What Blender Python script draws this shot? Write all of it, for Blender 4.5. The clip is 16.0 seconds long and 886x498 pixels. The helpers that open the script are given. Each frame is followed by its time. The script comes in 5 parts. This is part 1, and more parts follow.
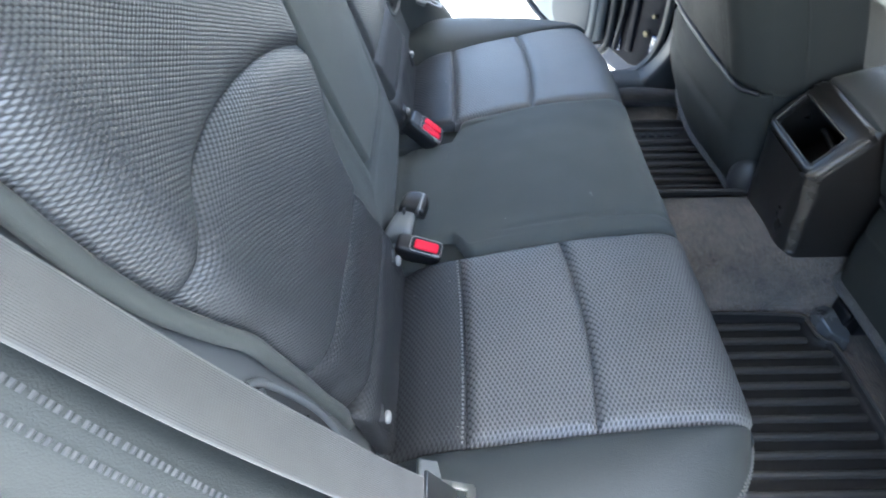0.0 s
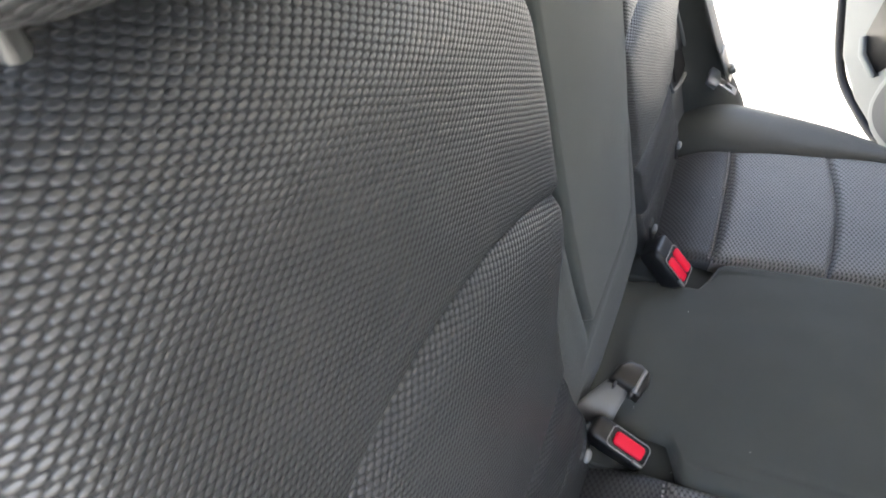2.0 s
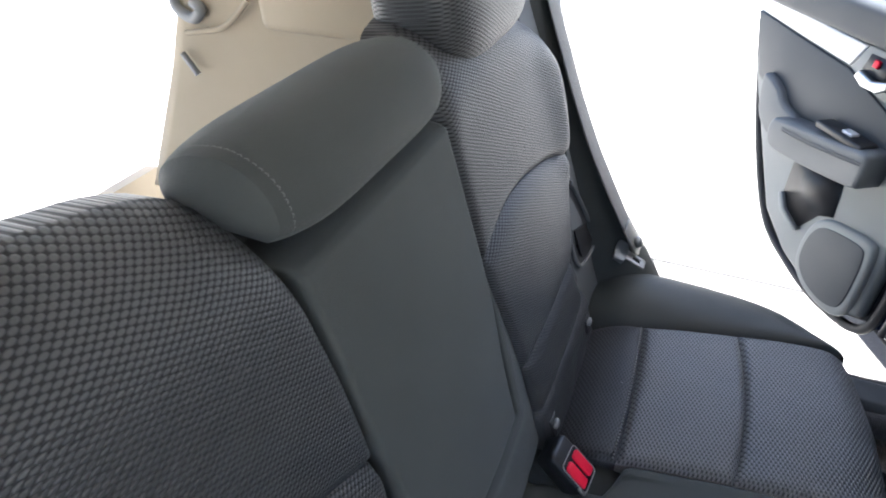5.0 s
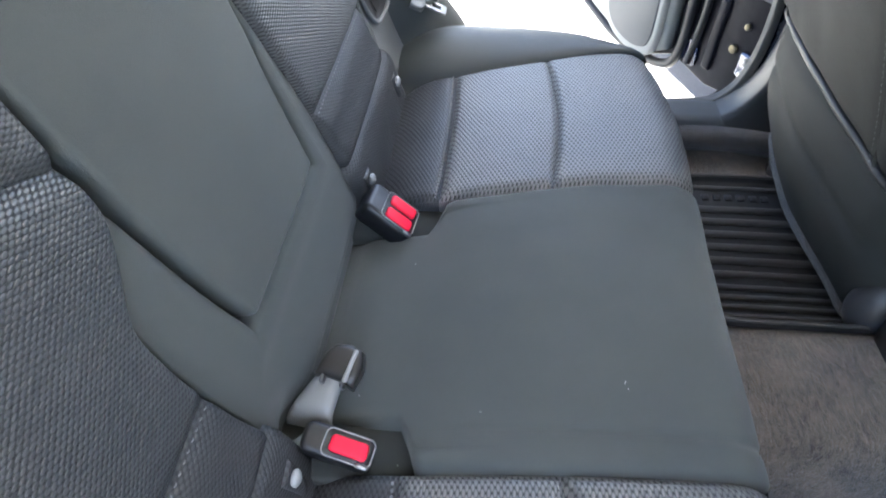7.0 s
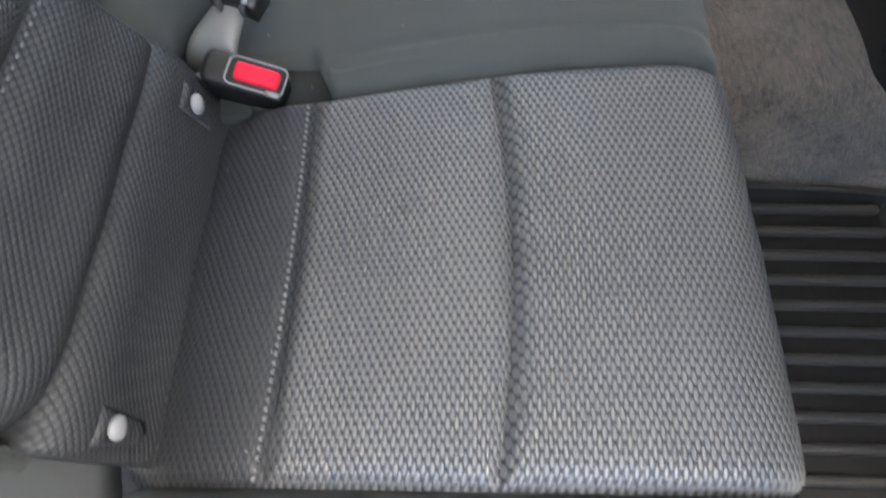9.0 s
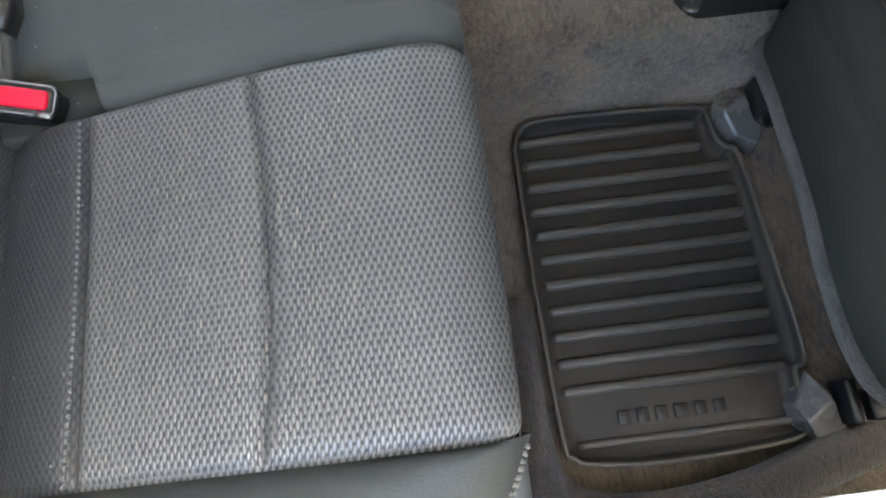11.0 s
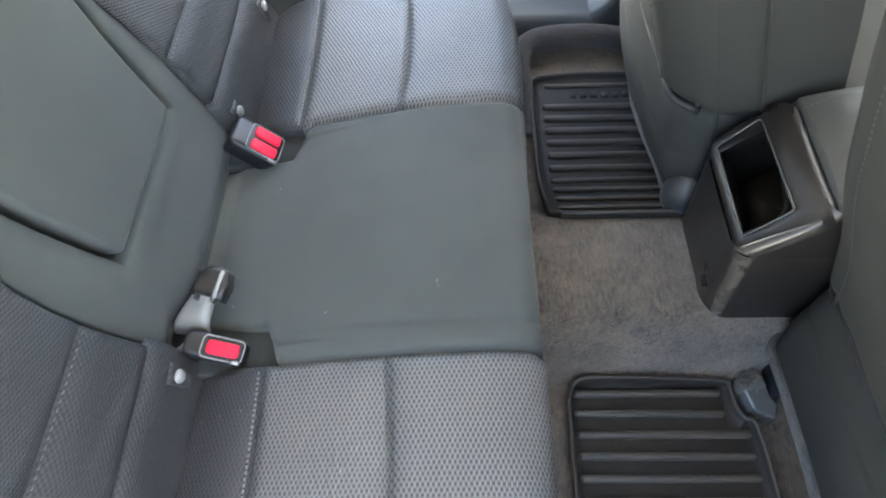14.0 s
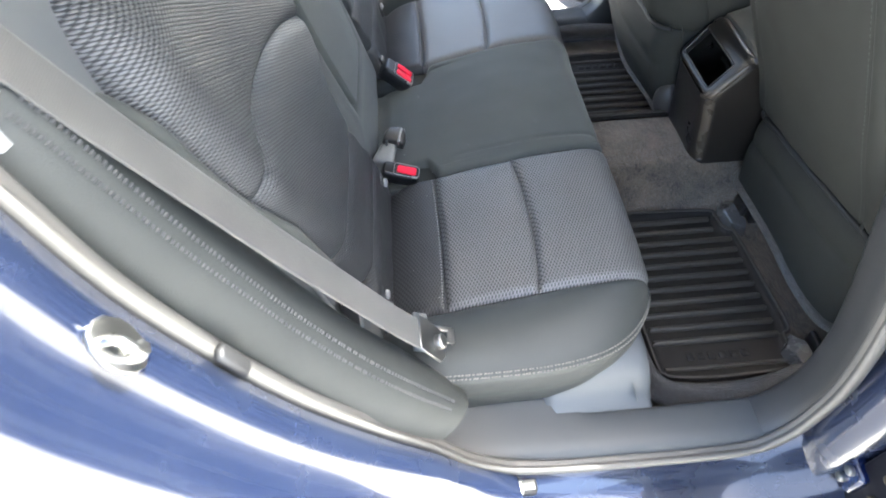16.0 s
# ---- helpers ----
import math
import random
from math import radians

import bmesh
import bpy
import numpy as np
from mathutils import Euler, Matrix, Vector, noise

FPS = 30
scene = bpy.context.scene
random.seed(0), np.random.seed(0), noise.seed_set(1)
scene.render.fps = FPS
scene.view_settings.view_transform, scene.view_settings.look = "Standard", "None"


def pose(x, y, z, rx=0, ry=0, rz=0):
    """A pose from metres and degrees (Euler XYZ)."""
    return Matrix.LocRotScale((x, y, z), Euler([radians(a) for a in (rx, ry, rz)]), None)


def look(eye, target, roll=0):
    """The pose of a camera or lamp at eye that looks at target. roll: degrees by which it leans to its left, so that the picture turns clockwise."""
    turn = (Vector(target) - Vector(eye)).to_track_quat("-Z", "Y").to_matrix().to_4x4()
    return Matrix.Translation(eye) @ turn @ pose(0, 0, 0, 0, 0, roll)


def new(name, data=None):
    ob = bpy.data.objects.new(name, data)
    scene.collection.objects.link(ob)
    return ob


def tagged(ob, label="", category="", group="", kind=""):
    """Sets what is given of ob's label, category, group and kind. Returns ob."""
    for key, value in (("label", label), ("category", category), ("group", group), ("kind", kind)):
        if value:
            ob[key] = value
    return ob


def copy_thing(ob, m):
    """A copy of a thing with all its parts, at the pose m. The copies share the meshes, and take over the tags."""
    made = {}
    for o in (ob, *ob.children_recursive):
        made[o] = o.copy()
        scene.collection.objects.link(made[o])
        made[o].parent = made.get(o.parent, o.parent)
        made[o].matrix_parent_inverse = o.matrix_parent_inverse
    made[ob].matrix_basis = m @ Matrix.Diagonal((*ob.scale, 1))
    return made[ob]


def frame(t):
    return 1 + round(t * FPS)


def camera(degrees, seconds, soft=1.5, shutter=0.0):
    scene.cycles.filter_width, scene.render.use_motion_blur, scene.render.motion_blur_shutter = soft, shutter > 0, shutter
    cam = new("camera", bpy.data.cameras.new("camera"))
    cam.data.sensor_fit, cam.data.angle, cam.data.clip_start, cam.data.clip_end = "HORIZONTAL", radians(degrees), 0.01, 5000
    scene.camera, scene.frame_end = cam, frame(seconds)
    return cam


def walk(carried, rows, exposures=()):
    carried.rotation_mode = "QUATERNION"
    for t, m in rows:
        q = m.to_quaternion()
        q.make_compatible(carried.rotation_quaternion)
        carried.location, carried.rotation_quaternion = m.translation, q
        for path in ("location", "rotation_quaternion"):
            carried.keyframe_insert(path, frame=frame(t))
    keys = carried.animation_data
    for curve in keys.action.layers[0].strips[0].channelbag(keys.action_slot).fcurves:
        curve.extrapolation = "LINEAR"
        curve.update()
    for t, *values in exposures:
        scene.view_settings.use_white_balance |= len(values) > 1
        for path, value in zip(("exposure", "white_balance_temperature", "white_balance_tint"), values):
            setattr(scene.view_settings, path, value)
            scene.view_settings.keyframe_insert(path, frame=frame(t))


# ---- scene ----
cam = camera(74.3, 16.0, 1.8, 0.25)
PATH = [
    (0, (0.094, -0.803, 1.018), (0.072, 0.595, -0.412), -1.7),
    (0.5, (0.084, -0.762, 1.044), (-0.191, 0.58, -0.413), -1.3),
    (1, (0.051, -0.698, 1.013), (-0.397, 0.599, -0.442), -1.0),
    (1.5, (0.016, -0.606, 1.018), (-0.517, 0.651, -0.443), -0.9),
    (2, (-0.008, -0.527, 1.042), (-0.593, 0.705, -0.421), -1.3),
    (2.5, (-0.006, -0.487, 1.084), (-0.639, 0.748, -0.356), -1.9),
    (3, (-0.024, -0.448, 1.106), (-0.722, 0.811, -0.283), -2.0),
    (3.2, (-0.022, -0.422, 1.113), (-0.743, 0.843, -0.258), -2.0),
    (5.3, (0.113, -0.356, 1.113), (-0.482, 1.149, -0.062), -1.8),
    (5.5, (0.131, -0.355, 1.093), (-0.388, 1.175, -0.086), -1.3),
    (6, (0.178, -0.367, 1.035), (-0.184, 1.187, -0.171), -1.9),
    (6.5, (0.193, -0.375, 0.954), (-0.054, 1.083, -0.393), -2.8),
    (7, (0.189, -0.376, 0.922), (0.012, 0.916, -0.594), -3.0),
    (7.5, (0.215, -0.38, 0.902), (0.069, 0.837, -0.678), -3.6),
    (8, (0.222, -0.417, 0.844), (0.097, 0.731, -0.788), -4.9),
    (8.5, (0.212, -0.442, 0.813), (0.158, 0.562, -0.916), -2.0),
    (9, (0.232, -0.503, 0.763), (0.183, 0.326, -1.057), -2.2),
    (9.5, (0.285, -0.556, 0.743), (0.246, 0.071, -1.155), -2.3),
    (9.7, (0.276, -0.555, 0.761), (0.31, -0.012, -1.163), 4.2),
    (11.8, (0.452, -0.362, 0.838), (0.456, 0.166, -1.091), -9.1),
    (12, (0.437, -0.335, 0.853), (0.45, 0.219, -1.069), -7.2),
    (12.5, (0.415, -0.292, 0.888), (0.404, 0.358, -1.003), -6.3),
    (13, (0.405, -0.283, 0.934), (0.366, 0.466, -0.919), -5.6),
    (13.5, (0.391, -0.305, 0.988), (0.325, 0.555, -0.817), -4.9),
    (14, (0.347, -0.401, 1.033), (0.281, 0.573, -0.712), -4.2),
    (14.5, (0.307, -0.548, 1.08), (0.263, 0.499, -0.624), -4.1),
    (15, (0.248, -0.73, 1.132), (0.251, 0.381, -0.53), -3.9),
    (15.5, (0.161, -0.872, 1.154), (0.197, 0.31, -0.459), -3.4),
    (16, (0.093, -0.999, 1.171), (0.134, 0.241, -0.398), -3.2),
]
EXPOSURE = [(0.0, 3.42, 5500, 1), (0.5, 3.4, 5800, 3), (1.0, 3.2, 6000, 4), (1.5, 3.15, 6200, 4), (2.0, 3.0, 6600, 6), (3.2, 2.75, 6500, 9), (5.5, 2.28, 5600, 6), (6.0, 2.65, 5400, 4), (7.0, 3.7, 5950, 5), (7.5, 3.66, 6350, 6), (8.5, 3.78, 6600, 6), (9.5, 3.3, 6700, 3), (12.0, 4.08, 6700, 2), (13.5, 4.15, 6400, 2), (14.5, 4.0, 6300, 4), (15.0, 4.05, 6800, 10), (15.5, 3.65, 6300, 6), (16.0, 3.5, 6200, 4)]
walk(cam, [(t, look(eye, target, roll)) for t, eye, target, roll in PATH], EXPOSURE)

# ---------------- world, sun, exposure ----------------
world = bpy.data.worlds.new("sky_world")
scene.world = world
world.use_nodes = True
wn = world.node_tree
sky = wn.nodes.new("ShaderNodeTexSky")
sky.sky_type = "NISHITA"
sky.sun_disc = False
SUN_EL, SUN_AZ = 62.0, 92.0        # elevation; compass turn of the sun, clockwise from +y
sky.sun_elevation = radians(SUN_EL)
sky.sun_rotation = radians(SUN_AZ)
sky.dust_density, sky.air_density, sky.ozone_density = 5.0, 0.85, 0.6
wn.links.new(sky.outputs[0], wn.nodes["Background"].inputs[0])
wn.nodes["Background"].inputs[1].default_value = 0.15
sun = new("sun", bpy.data.lights.new("sun", "SUN"))
sun.data.energy, sun.data.angle, sun.data.color = 4.0, radians(0.6), (1.0, 0.95, 0.88)
_az, _el = radians(SUN_AZ), radians(SUN_EL)
sun.matrix_world = look((0, 0, 0), (-math.sin(_az) * math.cos(_el), -math.cos(_az) * math.cos(_el), -math.sin(_el)))

# ---------------- materials ----------------
def mat_new(name):
    m = bpy.data.materials.new(name)
    m.use_nodes = True
    nt = m.node_tree
    return m, nt, nt.nodes["Principled BSDF"]


def nd(nt, kind, **kw):
    n = nt.nodes.new("ShaderNode" + kind)
    for k, v in kw.items():
        if k in n.inputs:
            n.inputs[k].default_value = v
    return n


def mth(nt, op, a, b=None, clamp=False):
    n = nt.nodes.new("ShaderNodeMath")
    n.operation, n.use_clamp = op, clamp
    for i, v in enumerate((a, b)):
        if v is None:
            continue
        if isinstance(v, (int, float)):
            n.inputs[i].default_value = v
        else:
            nt.links.new(v, n.inputs[i])
    return n.outputs[0]


def mixc(nt, fac, a, b):
    n = nt.nodes.new("ShaderNodeMix")
    n.data_type = "RGBA"
    for sock, v in ((n.inputs["Factor"], fac), (n.inputs["A"], a), (n.inputs["B"], b)):
        if isinstance(v, tuple):
            sock.default_value = (*v, 1.0) if len(v) == 3 else v
        elif isinstance(v, (int, float)):
            sock.default_value = v
        else:
            nt.links.new(v, sock)
    return n.outputs["Result"]


def bump(nt, bsdf, height, strength=0.3, dist=0.002):
    b = nd(nt, "Bump", Strength=strength, Distance=dist)
    nt.links.new(height, b.inputs["Height"])
    nt.links.new(b.outputs[0], bsdf.inputs["Normal"])


def noisy(name, col, col2=None, rough=0.6, scale=8.0, fine=400.0, bstr=0.15, bdist=0.001, metal=0.0, sheen=0.0, spec=0.5, coat=0.0, amount=0.5, rvar=0.12):
    """A plain surface with stains at a large scale and grain at a fine one."""
    m, nt, bs = mat_new(name)
    tc = nd(nt, "TexCoord")
    big = nd(nt, "TexNoise", Scale=scale, Detail=5.0, Roughness=0.6)
    small = nd(nt, "TexNoise", Scale=fine, Detail=2.0)
    nt.links.new(tc.outputs["Object"], big.inputs["Vector"])
    nt.links.new(tc.outputs["Object"], small.inputs["Vector"])
    c2 = col2 or tuple(c * 0.7 for c in col)
    f = mth(nt, "MULTIPLY", big.outputs[0], amount)
    f = mth(nt, "ADD", f, mth(nt, "MULTIPLY", small.outputs[0], amount * 0.6), clamp=True)
    nt.links.new(mixc(nt, f, col, c2), bs.inputs["Base Color"])
    nt.links.new(mth(nt, "ADD", mth(nt, "MULTIPLY", big.outputs[0], rvar * 2), rough - rvar), bs.inputs["Roughness"])
    bs.inputs["Metallic"].default_value = metal
    bs.inputs["Specular IOR Level"].default_value = spec
    bs.inputs["Sheen Weight"].default_value = sheen
    bs.inputs["Coat Weight"].default_value = coat
    bump(nt, bs, small.outputs[0], bstr, bdist)
    return m


def weave(name, ax_u, ax_v, pu, pv, dark, light, lo, hi, pw, gloss, rough, depth):
    """Spacer mesh cloth: a staggered lattice of glossy raised thread over a duller ground of nearly the same colour."""
    m, nt, bs = mat_new(name)
    tc = nd(nt, "TexCoord")
    sp = nd(nt, "SeparateXYZ")
    nt.links.new(tc.outputs["Object"], sp.inputs[0])
    warp = nd(nt, "TexNoise", Scale=25.0, Detail=1.0)
    nt.links.new(tc.outputs["Object"], warp.inputs["Vector"])
    w = mth(nt, "MULTIPLY", mth(nt, "SUBTRACT", warp.outputs[0], 0.5), 0.25)
    other, k, norm = (sp.outputs[2], -0.25, 0.95) if ax_u == 0 else (sp.outputs[0], -0.12, 1.03)
    run = mth(nt, "ADD", sp.outputs[ax_u], mth(nt, "MULTIPLY", other, k))
    u = mth(nt, "ADD", mth(nt, "DIVIDE", run, pu * norm), w)
    v = mth(nt, "ADD", mth(nt, "DIVIDE", sp.outputs[ax_v], pv), w)
    su, cu = [mth(nt, f, mth(nt, "MULTIPLY", u, math.pi)) for f in ("SINE", "COSINE")]
    sv, cv = [mth(nt, f, mth(nt, "MULTIPLY", v, math.pi)) for f in ("SINE", "COSINE")]
    def cell(p, q):
        return mth(nt, "MULTIPLY", mth(nt, "POWER", mth(nt, "ABSOLUTE", p), pw[0]), mth(nt, "POWER", mth(nt, "ABSOLUTE", q), pw[1]))
    h = mth(nt, "MAXIMUM", cell(su, sv), cell(cu, cv))
    thr = nd(nt, "MapRange")
    thr.interpolation_type = "SMOOTHSTEP"
    nt.links.new(h, thr.inputs[0])
    thr.inputs[1].default_value, thr.inputs[2].default_value = lo, hi
    hole = nd(nt, "MapRange")
    hole.interpolation_type = "SMOOTHSTEP"
    nt.links.new(h, hole.inputs[0])
    hole.inputs[1].default_value, hole.inputs[2].default_value = lo * 0.45, hi * 0.82
    big = nd(nt, "TexNoise", Scale=6.0, Detail=4.0)
    nt.links.new(tc.outputs["Object"], big.inputs["Vector"])
    fine = nd(nt, "TexNoise", Scale=1500.0, Detail=1.0)
    nt.links.new(tc.outputs["Object"], fine.inputs["Vector"])
    lt = mixc(nt, fine.outputs[0], light, tuple(c * 0.7 for c in light))
    col = mixc(nt, mth(nt, "MULTIPLY", hole.outputs[0], mth(nt, "ADD", big.outputs[0], 0.4), clamp=True), dark, lt)
    nt.links.new(col, bs.inputs["Base Color"])
    nt.links.new(mth(nt, "ADD", mth(nt, "MULTIPLY", fine.outputs[0], 0.12), rough - 0.06), bs.inputs["Roughness"])
    bs.inputs["IOR"].default_value = 1.6
    nt.links.new(mth(nt, "ADD", mth(nt, "MULTIPLY", thr.outputs[0], gloss[1] - gloss[0]), gloss[0]), bs.inputs["Specular IOR Level"])
    bump(nt, bs, mth(nt, "ADD", thr.outputs[0], mth(nt, "MULTIPLY", fine.outputs[0], 0.12)), 1.0, depth)
    return m


def ribbed(name, pitch, col, rough=0.5, sheen=0.2):
    """Belt webbing: fine ribs along the belt's length."""
    m, nt, bs = mat_new(name)
    tc = nd(nt, "TexCoord")
    uv = nd(nt, "UVMap")
    sp = nd(nt, "SeparateXYZ")
    nt.links.new(uv.outputs[0], sp.inputs[0])
    s = mth(nt, "SINE", mth(nt, "MULTIPLY", sp.outputs[0], 2 * math.pi / pitch))
    s2 = mth(nt, "SINE", mth(nt, "MULTIPLY", sp.outputs[1], 2 * math.pi / (pitch * 1.3)))
    h = mth(nt, "ADD", s, mth(nt, "MULTIPLY", s2, 0.6))
    no = nd(nt, "TexNoise", Scale=30.0, Detail=3.0)
    nt.links.new(tc.outputs["Object"], no.inputs["Vector"])
    nt.links.new(mixc(nt, no.outputs[0], col, tuple(c * 0.65 for c in col)), bs.inputs["Base Color"])
    bs.inputs["Roughness"].default_value = rough
    bs.inputs["Sheen Weight"].default_value = sheen
    bump(nt, bs, h, 0.25, 0.0004)
    return m


M_MESH = weave("seat_mesh_cloth", 0, 1, 0.0055, 0.0104, (0.056, 0.0555, 0.055), (0.15, 0.147, 0.142), 0.3, 0.9, (1.5, 0.75), (0.14, 1.1), 0.39, 0.0008)
# darker, duller copy of the seat mesh: shade by the backrest put into colour
M_MESH_SHADED = weave("shaded_seat_mesh_cloth", 0, 1, 0.0055, 0.0104, (0.031, 0.0315, 0.033), (0.046, 0.0465, 0.0485), 0.3, 0.9, (1.5, 0.75), (0.08, 0.35), 0.45, 0.0004)
M_MESHB = weave("backrest_mesh_cloth", 2, 1, 0.0042, 0.0082, (0.038, 0.0378, 0.038), (0.058, 0.0605, 0.063), 0.34, 0.92, (1.15, 0.9), (0.1, 0.85), 0.41, 0.0007)
# backrest mesh again, with the shade low in the crease mixed into its colour
M_MESHB_SHADED = weave("shaded_backrest_mesh_cloth", 2, 1, 0.0042, 0.0082, (0.032, 0.0325, 0.0335), (0.045, 0.046, 0.0475), 0.3, 0.95, (1.15, 0.9), (0.12, 0.4), 0.48, 0.0004)
M_CLOTH = noisy("plain_seat_cloth", (0.074, 0.082, 0.077), (0.053, 0.057, 0.052), 0.75, 5, 1100, 0.5, 0.001, sheen=0.1, spec=0.3, amount=0.85)
M_VINYL = noisy("bolster_leatherette", (0.05, 0.055, 0.053), (0.034, 0.037, 0.035), 0.55, 6, 700, 0.5, 0.0009, spec=0.35, amount=0.75)


def pile(name, light, dark):
    """Cut-pile carpet: brushed patches, streaks across the car and single tufts."""
    m, nt, bs = mat_new(name)
    tc = nd(nt, "TexCoord")
    mp = nd(nt, "Mapping")
    mp.inputs["Scale"].default_value = (1.0, 0.35, 1.0)
    nt.links.new(tc.outputs["Object"], mp.inputs["Vector"])
    patch = nd(nt, "TexNoise", Scale=16.0, Detail=4.0, Roughness=0.65)
    streak = nd(nt, "TexNoise", Scale=210.0, Detail=3.0, Roughness=0.7)
    tuft = nd(nt, "TexNoise", Scale=700.0, Detail=2.0)
    nt.links.new(tc.outputs["Object"], patch.inputs["Vector"])
    nt.links.new(mp.outputs[0], streak.inputs["Vector"])
    nt.links.new(tc.outputs["Object"], tuft.inputs["Vector"])
    f = mth(nt, "ADD", mth(nt, "MULTIPLY", patch.outputs[0], 0.8), mth(nt, "ADD", mth(nt, "MULTIPLY", streak.outputs[0], 0.9), mth(nt, "MULTIPLY", tuft.outputs[0], 0.6)))
    rg = nd(nt, "MapRange")
    nt.links.new(f, rg.inputs[0])
    rg.inputs[1].default_value, rg.inputs[2].default_value = 0.82, 1.5
    nt.links.new(mixc(nt, rg.outputs[0], dark, light), bs.inputs["Base Color"])
    bs.inputs["Roughness"].default_value = 0.95
    bs.inputs["Specular IOR Level"].default_value = 0.1
    bs.inputs["Sheen Weight"].default_value = 0.3
    bump(nt, bs, mth(nt, "ADD", streak.outputs[0], tuft.outputs[0]), 1.0, 0.004)
    return m


M_CARPET = pile("grey_brown_carpet", (0.265, 0.213, 0.158), (0.036, 0.032, 0.029))
M_RUBBER = noisy("black_mat_rubber", (0.026, 0.0225, 0.0195), (0.017, 0.0148, 0.013), 0.56, 12, 900, 0.2, 0.0006, spec=0.35)
# mat rubber made lighter: the sky's reflection on grained tops, as base colour
M_RIB = noisy("grained_rubber_with_sheen", (0.07, 0.061, 0.051), (0.045, 0.039, 0.033), 0.5, 30, 1200, 0.35, 0.0006)
M_SEAL = noisy("weatherstrip_rubber", (0.02, 0.02, 0.021), None, 0.55, 10, 700, 0.15)
M_PLASTIC = noisy("dark_grained_plastic", (0.035, 0.036, 0.038), (0.027, 0.028, 0.03), 0.48, 8, 1100, 0.3, 0.0006)
M_TRIM = noisy("slate_grey_trim_plastic", (0.08, 0.085, 0.089), (0.064, 0.068, 0.072), 0.5, 8, 1100, 0.25, 0.0006, spec=0.28)
M_BLACK = noisy("black_plastic", (0.012, 0.012, 0.013), None, 0.4, 8, 900, 0.1)
M_RED = noisy("red_button_plastic", (0.8, 0.008, 0.045), (0.7, 0.007, 0.035), 0.45, 20, 900, 0.05, spec=0.3)
M_METAL = noisy("brushed_steel", (0.62, 0.62, 0.6), (0.45, 0.45, 0.44), 0.3, 30, 600, 0.1, metal=1.0)
M_SILVER = noisy("silver_painted_trim", (0.6, 0.61, 0.62), (0.5, 0.51, 0.52), 0.35, 12, 900, 0.05, metal=0.3)
M_GREYP = noisy("mid_grey_plastic", (0.3, 0.3, 0.29), (0.23, 0.23, 0.225), 0.5, 18, 900, 0.2)
M_STITCH = noisy("pale_stitch_thread", (0.15, 0.15, 0.145), (0.1, 0.1, 0.097), 0.7, 80, 900, 0.2)
M_THREAD = noisy("grey_bolster_thread", (0.06, 0.063, 0.063), (0.05, 0.052, 0.052), 0.6, 60, 900, 0.2)
M_STITCHP = noisy("pale_seam_thread", (0.23, 0.23, 0.225), (0.17, 0.17, 0.166), 0.6, 60, 900, 0.1)
M_STITCHB = noisy("beige_bolster_thread", (0.17, 0.16, 0.14), (0.12, 0.115, 0.1), 0.7, 80, 900, 0.2)
# console plastic with its bronze reflection put into the base colour
M_SHEEN = noisy("console_sheen_satin", (0.075, 0.066, 0.054), (0.055, 0.048, 0.04), 0.26, 12, 900, 0.06)
M_CONS = noisy("black_console_plastic", (0.019, 0.0168, 0.015), (0.013, 0.0115, 0.0104), 0.31, 8, 1300, 0.3, 0.0006)
M_SATIN = noisy("satin_dark_rim", (0.075, 0.073, 0.07), None, 0.3, 12, 900, 0.05)
M_FSEAT = noisy("dark_front_seat_cloth", (0.04, 0.044, 0.041), (0.027, 0.028, 0.026), 0.75, 5, 1100, 0.5, 0.001, amount=0.8, sheen=0.0, spec=0.15)
M_ZINC = noisy("dull_zinc", (0.32, 0.32, 0.31), (0.22, 0.22, 0.215), 0.4, 40, 700, 0.2, metal=1.0)
M_BELT = ribbed("grey_belt_webbing", 0.0017, (0.087, 0.085, 0.079))
M_PAINT = noisy("dusty_dark_blue_car_paint", (0.004, 0.009, 0.032), (0.03, 0.036, 0.05), 0.26, 9, 500, 0.05, metal=0.15, coat=1.0, rvar=0.1, amount=0.32)
M_GLOSS = noisy("clean_dark_blue_paint", (0.004, 0.011, 0.055), (0.003, 0.008, 0.04), 0.14, 6, 900, 0.03, metal=0.2, coat=1.0, rvar=0.04)
# near-black base colour stands for the shade on the door's hinge side
M_HINGE = noisy("shade_blackened_pressing", (0.004, 0.0045, 0.008), (0.009, 0.009, 0.013), 0.5, 9, 16, 0.3, 0.01, spec=0.15, rvar=0.1)
M_SIDE = noisy("slate_side_trim_plastic", (0.12, 0.128, 0.132), (0.095, 0.102, 0.106), 0.5, 8, 1100, 0.25, 0.0006)
M_CURB = pile("dark_carpet_edge", (0.052, 0.043, 0.037), (0.014, 0.0125, 0.0115))
M_FUZZ = pile("grey_carpet_edging", (0.11, 0.105, 0.095), (0.035, 0.034, 0.032))
M_LOOP = noisy("pale_belt_sleeve", (0.2, 0.2, 0.192), (0.15, 0.15, 0.145), 0.38, 25, 1200, 0.2, spec=0.6)
M_FOOT = noisy("glossy_dark_rail_cap", (0.12, 0.118, 0.116), (0.09, 0.0885, 0.087), 0.27, 20, 900, 0.1)
M_BRASS = noisy("yellow_zinc_bolts", (0.16, 0.14, 0.09), (0.1, 0.085, 0.05), 0.45, 40, 700, 0.1, metal=0.8)
M_BEIGE = noisy("ivory_cargo_trim", (0.40, 0.33, 0.225), (0.34, 0.28, 0.19), 0.6, 7, 900, 0.2)
M_DOORG = noisy("pale_grey_door_trim", (0.235, 0.245, 0.24), (0.19, 0.2, 0.195), 0.55, 7, 1100, 0.25)
